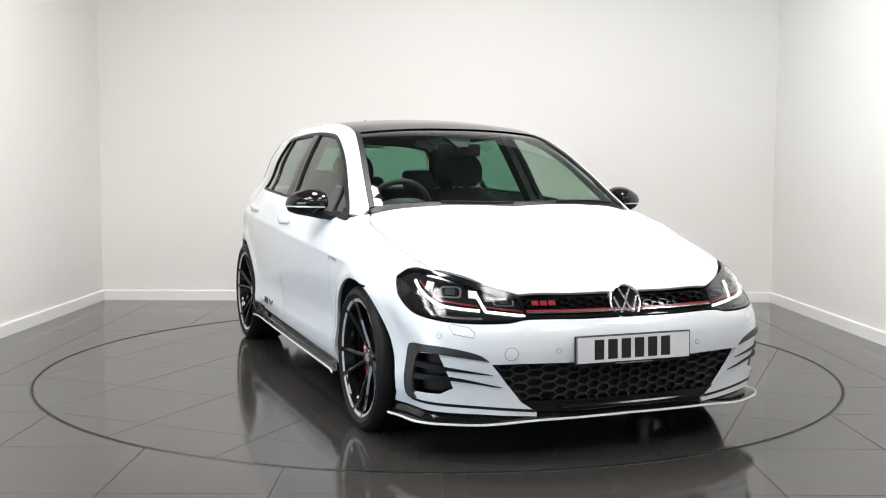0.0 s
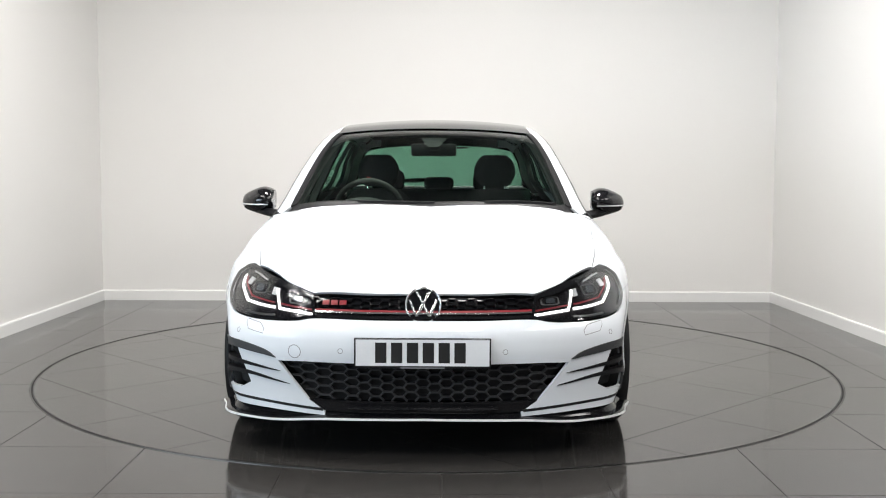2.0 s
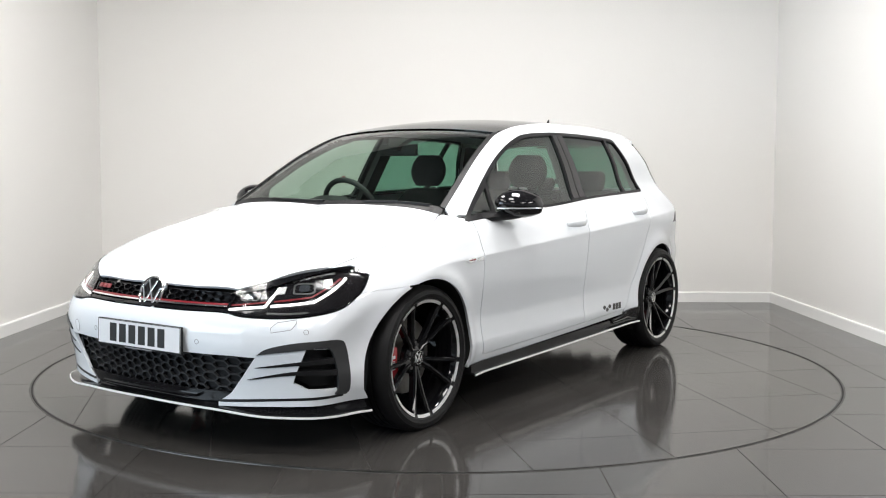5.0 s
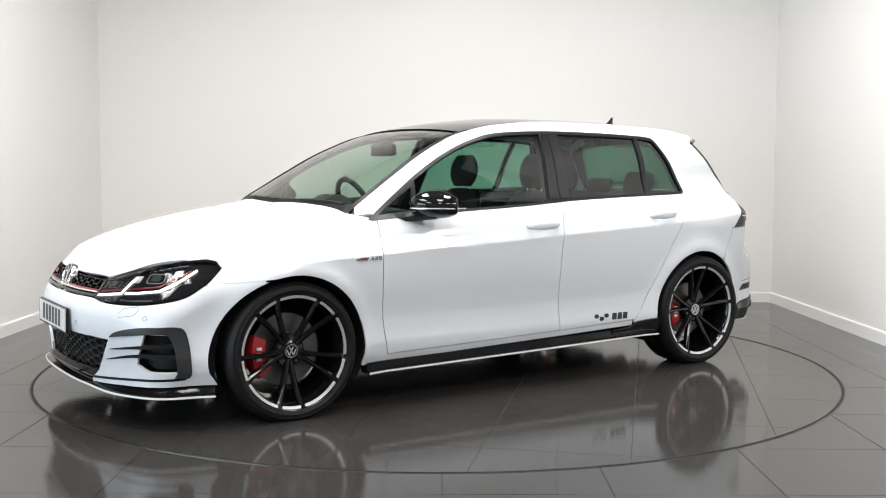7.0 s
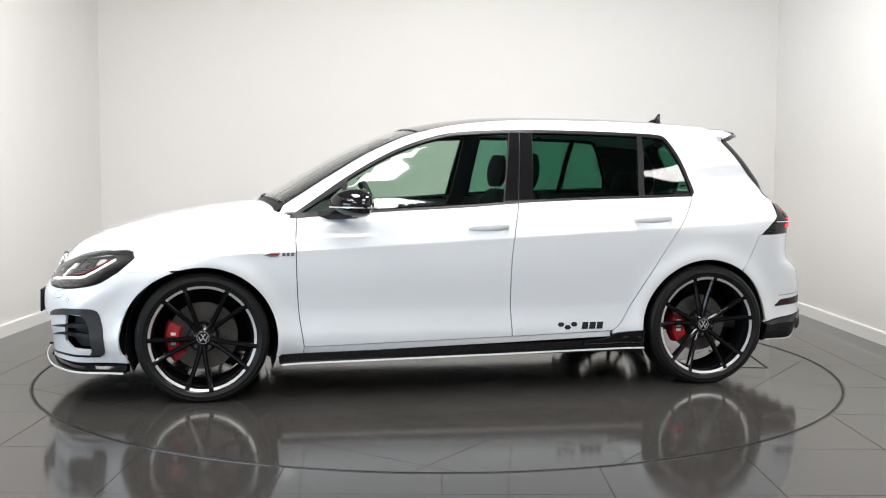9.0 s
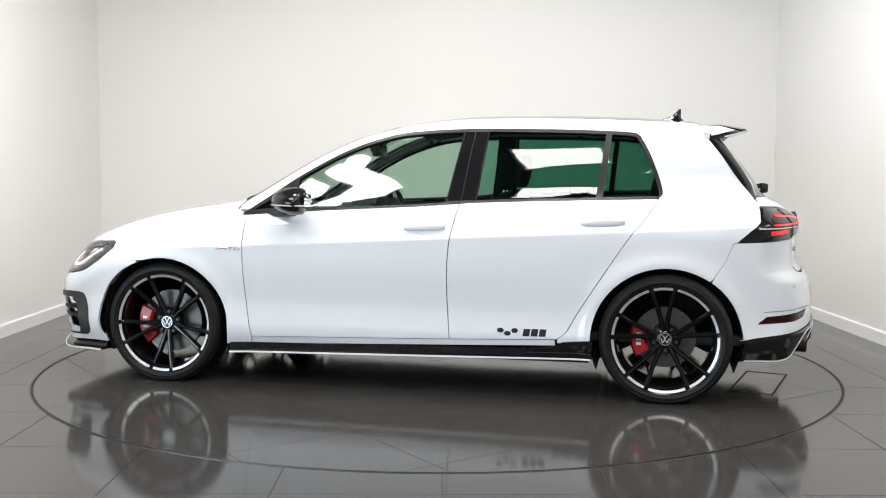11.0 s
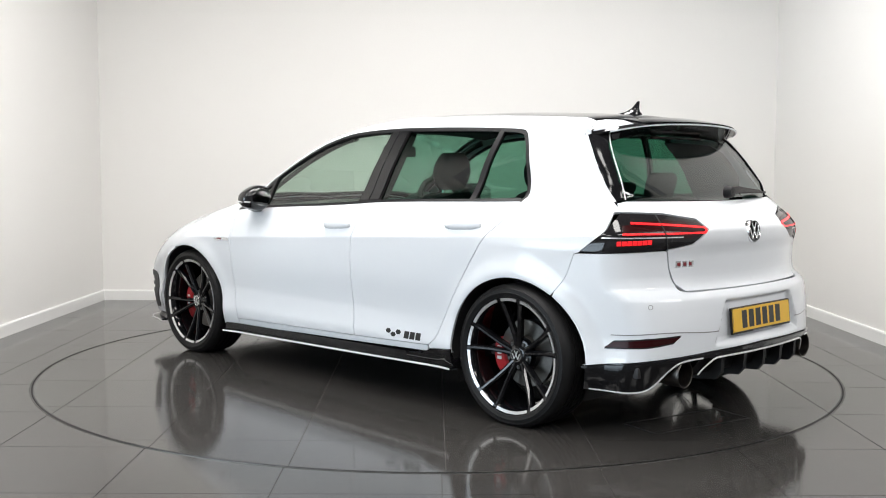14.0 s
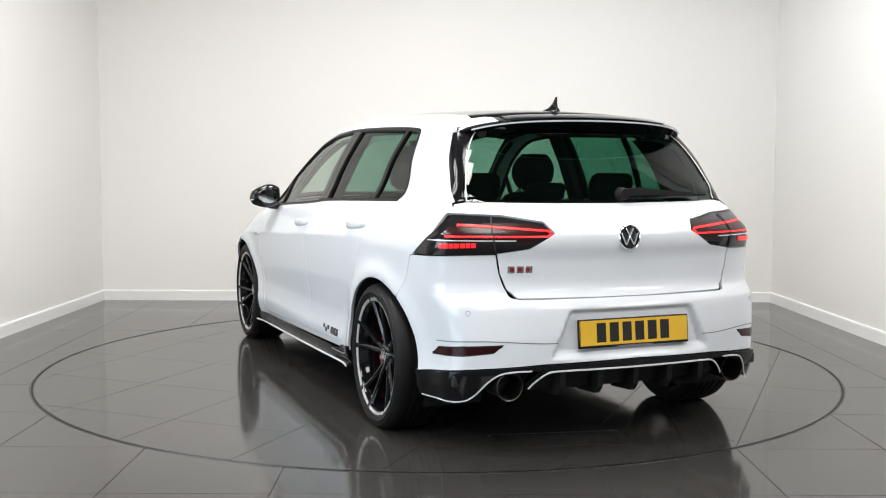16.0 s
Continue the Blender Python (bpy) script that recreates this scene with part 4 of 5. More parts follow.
def plate(at, mat, name, label, chars=6):
    p = node(name, car, label)
    p.matrix_basis = at
    bm = bmesh.new()
    box(bm, -0.262, 0.262, -0.060, 0.057, -0.012, 0.0, 0.003)
    part("holder", bm, PLASTIC, p, "black plate holder")
    bm = bmesh.new()
    box(bm, -0.258, 0.258, -0.052, 0.054, 0.0, 0.003, 0.001)
    part("face", bm, mat, p)
    for i in range(chars):
        x = -0.159 + i * 0.0605
        bm = bmesh.new()
        box(bm, x - 0.0215, x + 0.0215, -0.038, 0.040, 0.003, 0.0036)
        part("bar", bm, INK, p, "black bar")
    bm = bmesh.new()
    box(bm, -0.085, 0.085, -0.0592, -0.0545, 0.0, 0.0014)
    part("footer", bm, SHADOW_GREY, p, "grey line of small print")
    for x0, x1, y0, y1 in ((-0.258, 0.258, 0.0515, 0.054), (-0.258, 0.258, -0.052, -0.0495), (-0.258, -0.2555, -0.0495, 0.0515), (0.2555, 0.258, -0.0495, 0.0515)):
        bm = bmesh.new()
        box(bm, x0, x1, y0, y1, 0.003, 0.0034)
        part("border", bm, INK, p)
    return p


plate(face_out(2.183, 0, 0.4485, 1, 0.03), PLATE_WHITE, "front_plate", "white number plate with black bars")
plate(face_out(-2.055, 0, 0.492, -1, 0.10), YELLOW, "rear_plate", "yellow number plate with black bars")
# the badge bars on the grille, flank and tailgate
bars("grille_badge", girth(2.06, 0.398), girth(2.09, 0.298), 0.621, 0.638, 3, RED_TRIM, car, gap=0.2, off=-0.002, mirror=True, label="red and chrome badge bar")
bars("tailgate_badge", girth(-1.93, 0.525), girth(-1.95, 0.415), 0.735, 0.762, 3, CHROME, car, gap=0.25, off=0.003, label="chrome badge bar")
bars("tailgate_badge_core", girth(-1.93, 0.517), girth(-1.95, 0.423), 0.741, 0.756, 3, RED_TRIM, car, gap=0.5, off=0.004, label="red core of a badge bar")
pair("wing_badge", [(1.035, 0.724), (0.99, 0.735), (0.952, 0.736), (0.962, 0.718), (1.00, 0.716)], flank, CHROME, car, "chrome and red wing badge", off=0.003, res=0.03, flange=0.003)
pair("wing_badge_core", [(1.015, 0.725), (0.985, 0.731), (0.955, 0.731), (0.960, 0.724)], flank, RED_TRIM, car, "red core", off=0.0045, res=0.03, flange=0.002)
for mir in (False, True):
    bars("wing_badge_bar", 0.945, 0.882, 0.719, 0.735, 3, CHROME, car, gap=0.25, off=0.003, mirror=mir, label="chrome badge bar")
    for cx, cz in ((-0.492, 0.340), (-0.528, 0.325), (-0.564, 0.340)):
        skin_part("decal_hexagon", [(cx + 0.019 * math.cos(k * math.pi / 3), cz + 0.013 * math.sin(k * math.pi / 3)) for k in range(6)], flank, INK, car, "black hexagon decal", off=0.001, res=0.05, flange=0.001, mirror=mir)
    bars("decal_bar", -0.600, -0.722, 0.314, 0.350, 3, INK, car, lean=-0.006, gap=0.18, off=0.001, mirror=mir, label="black decal bar")

# ---- flank details ----
def sill_z(x, a, b):
    return a + (b - a) * (0.95 - x) / 1.9


SILL_BOTTOM = [(0.952 - 1.898 * i / 20, sill_z(0.952 - 1.898 * i / 20, 0.178, 0.208)) for i in range(21)]
pair("sill", [(0.838, 0.2215), (0.838, 0.257), (-0.22, 0.282), (-0.765, 0.298), (-0.765, 0.27), (-0.2, 0.252)], flank, PAINT, car, "white sill strip below the doors", off=-0.004, res=0.04)
pair("sill_fill", [(0.952, 0.222), (0.842, 0.222), (0.842, 0.215), (0.952, 0.213)], flank, PAINT, car, "", off=-0.001, res=0.04)
for mir in (False, True):
    band("side_skirt", [(x, z) for x, z in SILL_BOTTOM], [(-0.05, 0.002), (0.016, 0.000), (0.018, 0.005), (0.012, 0.009), (-0.004, 0.013), (-0.006, 0.048), (-0.05, 0.05)], SATIN, car, "gloss black side skirt", both=False, mirror=mir, ref=0.26)
    band("skirt_line", [(x, z) for x, z in SILL_BOTTOM], [(0.015, -0.002), (0.0215, -0.002), (0.0216, 0.006), (0.015, 0.006)], WHITE_LINE, car, "white edge line of the skirt", both=False, mirror=mir, ref=0.26)
pair("skirt_top", [(-0.62, 0.252), (-0.74, 0.262), (-0.80, 0.290), (-0.945, 0.304), (-0.945, 0.235), (-0.62, 0.232)], flank, GLOSS, car, "gloss black rise of the side skirt", off=0.012, res=0.03)


def door_handle(x0, x1, z, side):
    h = node("door_handle", car, "white door handle over a scooped recess")
    n = 14
    secs = []
    for i in range(n + 1):
        t = i / n
        x = x0 + (x1 - x0) * t
        y = float(flank(np.array([[x, z]]))[0][1]) + 0.004 + 0.026 * math.sin(math.pi * min(max((t - 0.02) / 0.96, 0), 1)) ** 0.5
        hh = (0.010 + 0.011 * math.sin(math.pi * t) ** 0.6) * (1.0 if t < 0.75 else 1.1)
        secs.append([(x, side * (y + 0.008 * math.cos(a)), z + (x0 - x) * 0.035 + hh * math.sin(a)) for a in [2 * math.pi * k / 12 for k in range(12)]])
    bm = bmesh.new()
    loft(bm, secs)
    part("grip", bm, PAINT, h, smooth_angle=60)
    mid = (x0 + x1) / 2
    skin_part("recess", [(mid + 0.070 * math.cos(a), z - 0.010 + 0.022 * math.sin(a)) for a in [2 * math.pi * k / 24 for k in range(24)]], flank, PAINT, h, "scooped recess", off=-0.010 + 0.0105, res=0.03, flange=0.0, mirror=side < 0)
    return h


for side in (1, -1):
    door_handle(0.002, -0.205, 0.850, side)
    door_handle(-0.885, -1.100, 0.884, side)


def wing_mirror(side):
    m = node("wing_mirror", car, "gloss black wing mirror with a white strip")
    secs = []
    n = 12
    for i in range(n + 1):
        t = i / n
        y = 0.838 + 0.178 * t
        k = math.sin(math.pi * (0.20 + 0.80 * t) ** 0.8) ** 0.42 if t < 1 else 0.08
        k = max(k, 0.10)
        cx, cz = 0.555 + 0.020 * (1 - t) - 0.020 * t, 0.985 + 0.002 * t
        rx = 0.100 * k
        rz = float(np.interp(t, (0, 0.12, 0.3, 0.45, 0.7, 0.9, 0.97, 1), (0.045, 0.062, 0.070, 0.069, 0.056, 0.040, 0.028, 0.008)))
        sec = []
        for j in range(20):
            a = 2 * math.pi * j / 20
            c, s = math.cos(a), math.sin(a)
            fx = rx * (1.30 * c if c > 0 else 0.62 * (abs(c) ** 0.35) * -1)
            sec.append((cx + 0.012 + fx, side * y, cz - 0.018 * t + rz * s * (1.0 if s > 0 else 1.05)))
        secs.append(sec)
    bm = bmesh.new()
    loft(bm, secs)
    part("housing", bm, GLOSS, m, smooth_angle=70)
    bm = bmesh.new()
    loft(bm, [[(0.4995, side * (0.915 + 0.060 * math.cos(a) * r), 0.977 + 0.040 * math.sin(a) * r) for a in [2 * math.pi * k / 24 for k in range(24)]] for r in (1.0, 0.98)])
    part("mirror_glass", bm, MIRROR, m, "mirror glass")
    bm = bmesh.new()
    loft(bm, [[(x + dx * s, side * y, z + dz * s) for dx, dz in ((0.05, 0.0), (0.03, 0.018), (-0.04, 0.016), (-0.05, 0.0), (-0.03, -0.016), (0.03, -0.016))]
              for x, y, z, s in ((0.74, 0.785, 0.910, 1.3), (0.68, 0.825, 0.912, 1.2), (0.62, 0.875, 0.920, 1.3), (0.58, 0.94, 0.930, 1.0))])
    part("foot", bm, PLASTIC, m, "black mirror foot", smooth_angle=60)
    bm = bmesh.new()
    secs = []
    for i in range(15):
        t = 0.10 + 0.86 * i / 14
        k = max(math.sin(math.pi * (0.20 + 0.80 * t) ** 0.8) ** 0.42, 0.1)
        x = 0.567 + 0.020 * (1 - t) - 0.020 * t + 0.100 * k * 1.30 * 0.985
        y, z = 0.838 + 0.178 * t, 0.957 + 0.002 * t
        secs.append([(x - 0.010, side * y, z - 0.003), (x + 0.0035, side * y, z - 0.003), (x + 0.0035, side * y, z + 0.003), (x - 0.010, side * y, z + 0.003)])
    for i in range(7):
        t = 0.62 * i / 6
        secs.append([(secs[14][0][0] + 0.01 - 0.17 * t - 0.004, side * (1.006 + 0.006 * (1 - t)), 0.955), (secs[14][0][0] + 0.013 - 0.17 * t, side * (1.0145 + 0.003 * (1 - t) - 0.012 * t), 0.955),
                     (secs[14][0][0] + 0.013 - 0.17 * t, side * (1.0145 + 0.003 * (1 - t) - 0.012 * t), 0.961), (secs[14][0][0] + 0.01 - 0.17 * t - 0.004, side * (1.006 + 0.006 * (1 - t)), 0.961)])
    loft(bm, secs)
    part("indicator_strip", bm, SILVER, m, "pale indicator strip")
    return m


for side in (1, -1):
    wing_mirror(side)

# ---- headlight and tail light inserts ----
def strip(name, pts, w, mat, parent, off, label="", flange=0.004, n=8):
    path = spl(*pts, n=n)
    a = np.array(path)
    t = np.gradient(a, axis=0)
    t /= np.maximum(np.linalg.norm(t, axis=1), 1e-9)[:, None]
    nn = np.stack([-t[:, 1], t[:, 0]], 1) * w / 2
    out = [tuple(q) for q in a + nn] + [tuple(q) for q in (a - nn)[::-1]]
    return pair(name, out, flank, mat, parent, label, off=off, res=0.02, flange=flange)


pair("headlight_cover", HL_OUT, flank, GLASS_LAMP, headlights, "clear headlight cover", off=0.001, res=0.025, flange=0.0)
pair("headlight_seal", HL_OUT, flank, GLOSS, headlights, "black rim of the headlight", off=0.0, res=0.03, flange=0.01, holes=[inset(HL_OUT, 0.008)])
BROW = spl(*GS((2.034, 0.436, 0.655), (1.940, 0.570, 0.700), (1.768, 0.692, 0.739)))
pair("headlight_brow", BROW + [(s, z - 0.004 - 0.020 * math.sin(math.pi * min(1, i / (len(BROW) - 1) + 0.12))) for i, (s, z) in list(enumerate(BROW))[::-1]], flank, SATIN, headlights, "black brow of the headlight", off=0.0005, res=0.02, flange=0.004)
strip("daylight_strip", [G(2.087, 0.428, 0.585), G(2.06, 0.50, 0.593), G(2.022, 0.568, 0.600)], 0.0085, LED_WHITE, headlights, -0.006, "glowing white light strip")
strip("daylight_strip", [G(2.022, 0.570, 0.598), G(1.99, 0.582, 0.635), G(1.953, 0.591, 0.671)], 0.0085, LED_WHITE, headlights, -0.006, "glowing white light strip")
strip("daylight_strip", [G(2.010, 0.592, 0.603), G(1.965, 0.665, 0.609), G(1.912, 0.730, 0.618)], 0.0085, LED_WHITE, headlights, -0.006, "glowing white light strip")
strip("daylight_strip", [G(1.912, 0.730, 0.616), G(1.835, 0.762, 0.655), G(1.747, 0.770, 0.706)], 0.0085, LED_WHITE, headlights, -0.006, "glowing white light strip")
strip("red_line", [G(2.072, 0.436, 0.602), G(2.045, 0.51, 0.610), G(2.008, 0.573, 0.618)], 0.005, RED_TRIM, headlights, -0.007, "red line in the headlight")
strip("red_line", [G(1.998, 0.598, 0.620), G(1.95, 0.665, 0.629), G(1.901, 0.716, 0.637)], 0.005, RED_TRIM, headlights, -0.007, "red line in the headlight")
strip("red_line", [G(1.901, 0.716, 0.637), G(1.84, 0.742, 0.668), G(1.765, 0.756, 0.705)], 0.005, RED_TRIM, headlights, -0.007, "red line in the headlight")
def oval(sx, sz, w, h, n=28):
    """A rounded lozenge outline."""
    q = [2 * math.pi * k / n for k in range(n)]
    return [(sx + w * math.copysign(abs(math.cos(a)) ** 0.45, math.cos(a)) - 0.25 * h * math.sin(a), sz + h * math.copysign(abs(math.sin(a)) ** 0.45, math.sin(a))) for a in q]


for sx, sz, w, h in ((girth(2.03, 0.50), 0.638, 0.034, 0.016), (girth(1.90, 0.675), 0.670, 0.040, 0.021)):
    pair("projector_bezel", oval(sx, sz, w, h), flank, DARK_METAL, headlights, "dark metal projector bezel", off=-0.010, res=0.02, holes=[oval(sx, sz, w * 0.84, h * 0.80)])
    pair("projector_bowl", oval(sx, sz, w * 0.84, h * 0.80), flank, SMOKE, headlights, "dark projector bowl", off=-0.012, res=0.02)
    pair("projector_lens", oval(sx, sz, w * 0.48, h * 0.62), flank, LENS, headlights, "glassy projector lens", off=-0.006, res=0.012, flange=0.008)
for sx, sz in ((girth(1.955, 0.60), 0.662), (girth(1.82, 0.735), 0.690)):
    pair("reflector_block", [(sx - 0.017, sz + 0.016), (sx + 0.015, sz + 0.012), (sx + 0.019, sz - 0.014), (sx - 0.013, sz - 0.010)], flank, SILVER, headlights, "silver reflector block", off=-0.009, res=0.03, flange=0.006)
for k in range(5):
    strip("reflector_rib", [G(1.88 - 0.016 * k, 0.60 + 0.022 * k, 0.694 + 0.005 * k), G(1.862 - 0.016 * k, 0.612 + 0.022 * k, 0.705 + 0.005 * k)], 0.005, DARK_METAL, headlights, -0.009, "metal reflector rib", n=3)
strip("chrome_accent", [G(1.86, 0.62, 0.700), G(1.80, 0.66, 0.716), G(1.75, 0.70, 0.724)], 0.005, CHROME, headlights, -0.007, "chrome reflector")
strip("chrome_accent", [G(2.05, 0.60, 0.576), G(2.00, 0.67, 0.575), G(1.94, 0.73, 0.579)], 0.007, DARK_METAL, headlights, -0.007, "chrome reflector")

strip("tail_bar", [G(-1.814, 0.690, 0.926), G(-1.90, 0.52, 0.915), G(-1.962, 0.352, 0.902)], 0.0078, LED_RED, tail_lights, 0.001, "glowing red tail bar")
strip("tail_bar", [G(-1.810, 0.742, 0.880), G(-1.90, 0.56, 0.880), G(-1.973, 0.360, 0.880)], 0.0078, LED_RED, tail_lights, 0.001, "glowing red tail bar")
for i in range(7):
    t0, t1 = i / 7 + 0.012, (i + 1) / 7 - 0.012
    ga, gb = G(-1.794, 0.762, 0.840), G(-1.890, 0.640, 0.845)
    q = lambda t: (ga[0] + (gb[0] - ga[0]) * t, ga[1] + (gb[1] - ga[1]) * t)
    (sa, za), (sb, zb) = q(t0), q(t1)
    pair("tail_block", [(sa, za + 0.010), (sb, zb + 0.010), (sb, zb - 0.009), (sa, za - 0.009)], flank, LED_RED, tail_lights, "glowing red block", off=0.001, res=0.05, flange=0.003)
strip("tail_tip", [G(-1.962, 0.352, 0.902), G(-1.974, 0.345, 0.891), G(-1.973, 0.360, 0.880)], 0.010, LED_RED, tail_lights, 0.001, "glowing red tip")
RED_FIELD = spl(*GS((-1.80, 0.73, 0.915), (-1.88, 0.545, 0.935), (-1.95, 0.365, 0.918), (-1.966, 0.36, 0.885), (-1.955, 0.44, 0.862), (-1.91, 0.58, 0.865), (-1.82, 0.75, 0.862)))
pair("red_lens", RED_FIELD, flank, LENS_RED, tail_lights, "dark red lens", off=-0.001, res=0.025, flange=0.003)
strip("silver_line", [G(-1.738, 0.787, 0.864), G(-1.85, 0.69, 0.864), G(-1.945, 0.49, 0.864)], 0.005, SILVER, tail_lights, 0.001, "thin silver line")
strip("lamp_joint", [G(-1.872, 0.573, 0.955), G(-1.897, 0.567, 0.88), G(-1.913, 0.562, 0.81)], 0.005, PIT, tail_lights, 0.0025, "joint between lamp halves")

# ---- tail ----
blade_in = spl(*GS((-1.735, 0.633, 1.018), (-1.665, 0.595, 1.149), (-1.585, 0.545, 1.270), (-1.555, 0.50, 1.312)))
pair("screen_blade", blade_in + [(blade_s[0][0] + 0.0, 1.302)] + blade_s[:-3] + GS((-1.715, 0.672, 1.008)), flank, SATIN, car, "black side blade of the rear screen", off=0.003, res=0.025, flange=0.02)
strip("blade_line", [(s - 0.012, z) for s, z in blade_in[::6]], 0.006, WHITE_LINE, car, 0.0045, "white line along the blade", flange=0.002)


def spoiler():
    sp = node("roof_spoiler", car, "gloss black roof spoiler with white ends")
    n = 32
    secs, tops = [], []
    for i in range(n + 1):
        y = -0.560 + 1.12 * i / n
        u = abs(y) / 0.560
        tip = -1.728 + 0.095 * u**2 + 0.10 * u**8
        zt = 1.366 - 0.075 * y * y - 0.030 * u**6
        xr = -1.475
        zr = float(lid(np.array([[xr, y if abs(y) < 0.53 else 0.53 * np.sign(y)]]))[0][2]) - (0.002 if u < 0.9 else 0.02)
        low = zt - 0.058
        secs.append([(xr, y, zr - 0.02), (xr, y, zr), (xr + (tip - xr) * 0.5, y, (zr + zt) / 2 + 0.008), (tip + 0.02, y, zt + 0.002), (tip, y, zt - 0.003), (tip + 0.006, y, zt - 0.012), (tip + 0.06, y, zt - 0.030), (-1.60 + 0.03 * u, y, low), (-1.55, y, low)])
        if u < 0.74:
            tops.append([(xr - 0.03, y, zr + 0.001), (xr + (tip - xr) * 0.5, y, (zr + zt) / 2 + 0.0125), (tip + 0.012, y, zt + 0.0055), (tip + 0.004, y, zt + 0.002), (tip + 0.012, y, zt - 0.0005), (xr - 0.03, y, zr - 0.012)])
    bm = bmesh.new()
    loft(bm, secs)
    part("wing", bm, GLOSS, sp, "gloss black spoiler body", smooth_angle=35)
    for sgn in (1, -1):
        bm = bmesh.new()
        mids = [q for q in secs if 0.41 < sgn * q[0][1]]
        loft(bm, [[(q[0][0], q[0][1] + sgn * 0.003, q[1][2] - 0.072), (q[1][0], q[1][1] + sgn * 0.003, q[1][2] + 0.004), (q[2][0], q[2][1] + sgn * 0.003, q[2][2] + 0.004),
                   (q[3][0] + 0.01, q[3][1] + sgn * 0.003, q[3][2] + 0.004), (q[3][0] + 0.012, q[3][1] + sgn * 0.003, q[3][2] - 0.005), (q[2][0], q[2][1] + sgn * 0.003, q[2][2] - 0.026)] for q in mids])
        part("cheek", bm, PAINT, sp, "white spoiler end", smooth_angle=35)
    bm = bmesh.new()
    loft(bm, [[(q[4][0] + 0.004, q[4][1], q[4][2] - 0.010), (q[4][0] - 0.0025, q[4][1], q[4][2] - 0.009), (q[4][0] - 0.0035, q[4][1], q[4][2] - 0.003), (q[4][0] + 0.004, q[4][1], q[4][2] - 0.003)] for q in secs[1:-1]])
    part("edge_line", bm, PAINT, sp, "white trailing edge")
    bm = bmesh.new()
    loft(bm, tops)
    part("top", bm, GLOSS, sp, "gloss black top", smooth_angle=35)
    bm = bmesh.new()
    loft(bm, [[(-1.585 + 0.06 * yy * yy, yy, 1.302), (-1.597 + 0.06 * yy * yy, yy, 1.300), (-1.600 + 0.06 * yy * yy, yy, 1.290), (-1.585 + 0.06 * yy * yy, yy, 1.290)] for yy in np.linspace(-0.21, 0.21, 9)])
    part("brake_light", bm, LENS_RED, sp, "dark red high brake light")


spoiler()
bm = bmesh.new()
loft(bm, [[(xc + lx * math.cos(a), wy * math.sin(a), z) for a in [2 * math.pi * k / 14 for k in range(14)]]
          for xc, lx, wy, z in ((-1.315, 0.075, 0.030, 1.412), (-1.320, 0.068, 0.026, 1.424), (-1.335, 0.042, 0.016, 1.432), (-1.352, 0.022, 0.008, 1.450), (-1.364, 0.011, 0.005, 1.472), (-1.368, 0.007, 0.003, 1.482))])
part("aerial", bm, GLOSS, car, "black shark fin aerial", smooth_angle=60)

# rear wiper
wip = node("rear_wiper", car, "black rear wiper at rest")
bm = bmesh.new()
lathe(bm, [(0.0005, 0.030), (0.022, 0.028), (0.026, 0.018), (0.030, -0.01)], 20, "X", (-1.830, -0.07, 1.045))
bmesh.ops.scale(bm, vec=(-1, 1, 1), space=Matrix.Translation((1.830, 0, 0)), verts=bm.verts)
part("pivot", bm, PLASTIC, wip, smooth_angle=40)
bm = bmesh.new()
loft(bm, [[(x - 0.012 - 0.010 * a, y, z + h * b) for a, b in ((0, -1), (1, -1), (1, 1), (0, 1))] for x, y, z, h in ((-1.828, -0.07, 1.050, 0.018), (-1.815, -0.16, 1.056, 0.015), (-1.795, -0.28, 1.050, 0.011), (-1.765, -0.46, 1.042, 0.007))])
part("arm", bm, PLASTIC, wip)
bm = bmesh.new()
loft(bm, [[(x - 0.004 - 0.008 * a, y, z + 0.005 * b) for a, b in ((0, -1), (1, -1), (1, 1), (0, 1))] for x, y, z in ((-1.806, -0.15, 1.040), (-1.795, -0.30, 1.040), (-1.755, -0.55, 1.036))])
part("blade", bm, RUBBER, wip)

# rear skirt, diffuser, exhausts
SK_LOW = spl(*GS((-1.685, 0.79, 0.222), (-1.80, 0.76, 0.218), (-1.90, 0.72, 0.222), (-1.955, 0.68, 0.255), (-2.00, 0.62, 0.325), (-2.02, 0.56, 0.348), (-2.035, 0.46, 0.354))) 
SK_TOP = GS((-2.045, 0.392, 0.374), (-1.929, 0.689, 0.353), (-1.65, 0.79, 0.314))
skirt_edge = GS((-2.05, 0.40, 0.350), (-2.06, 0.30, 0.350), (-2.07, 0.0, 0.350))
skin_part("rear_skirt", SK_LOW + skirt_edge + GS((-2.07, 0, 0.381)) + SK_TOP + [(-1.303 - ARCH * math.cos(radians(a)), 0.305 + ARCH * math.sin(radians(a))) for a in (0, -8, -14)], flank, GLOSS, car, "gloss black rear skirt", both=True, off=0.010, res=0.025, flange=0.05)
strip("skirt_pinstripe", [SK_LOW[i] for i in range(0, len(SK_LOW), 6)], 0.0052, WHITE_LINE, car, 0.0125, "white edge line of the rear skirt", flange=0.004)
strip("diffuser_pinstripe", GS((-2.03, 0.470, 0.282), (-2.04, 0.440, 0.315), (-2.05, 0.395, 0.345), (-2.06, 0.34, 0.351), (-2.065, 0.2, 0.352), (-2.07, 0.0, 0.352)), 0.0052, WHITE_LINE, car, 0.0145, "white edge line of the diffuser", flange=0.004)
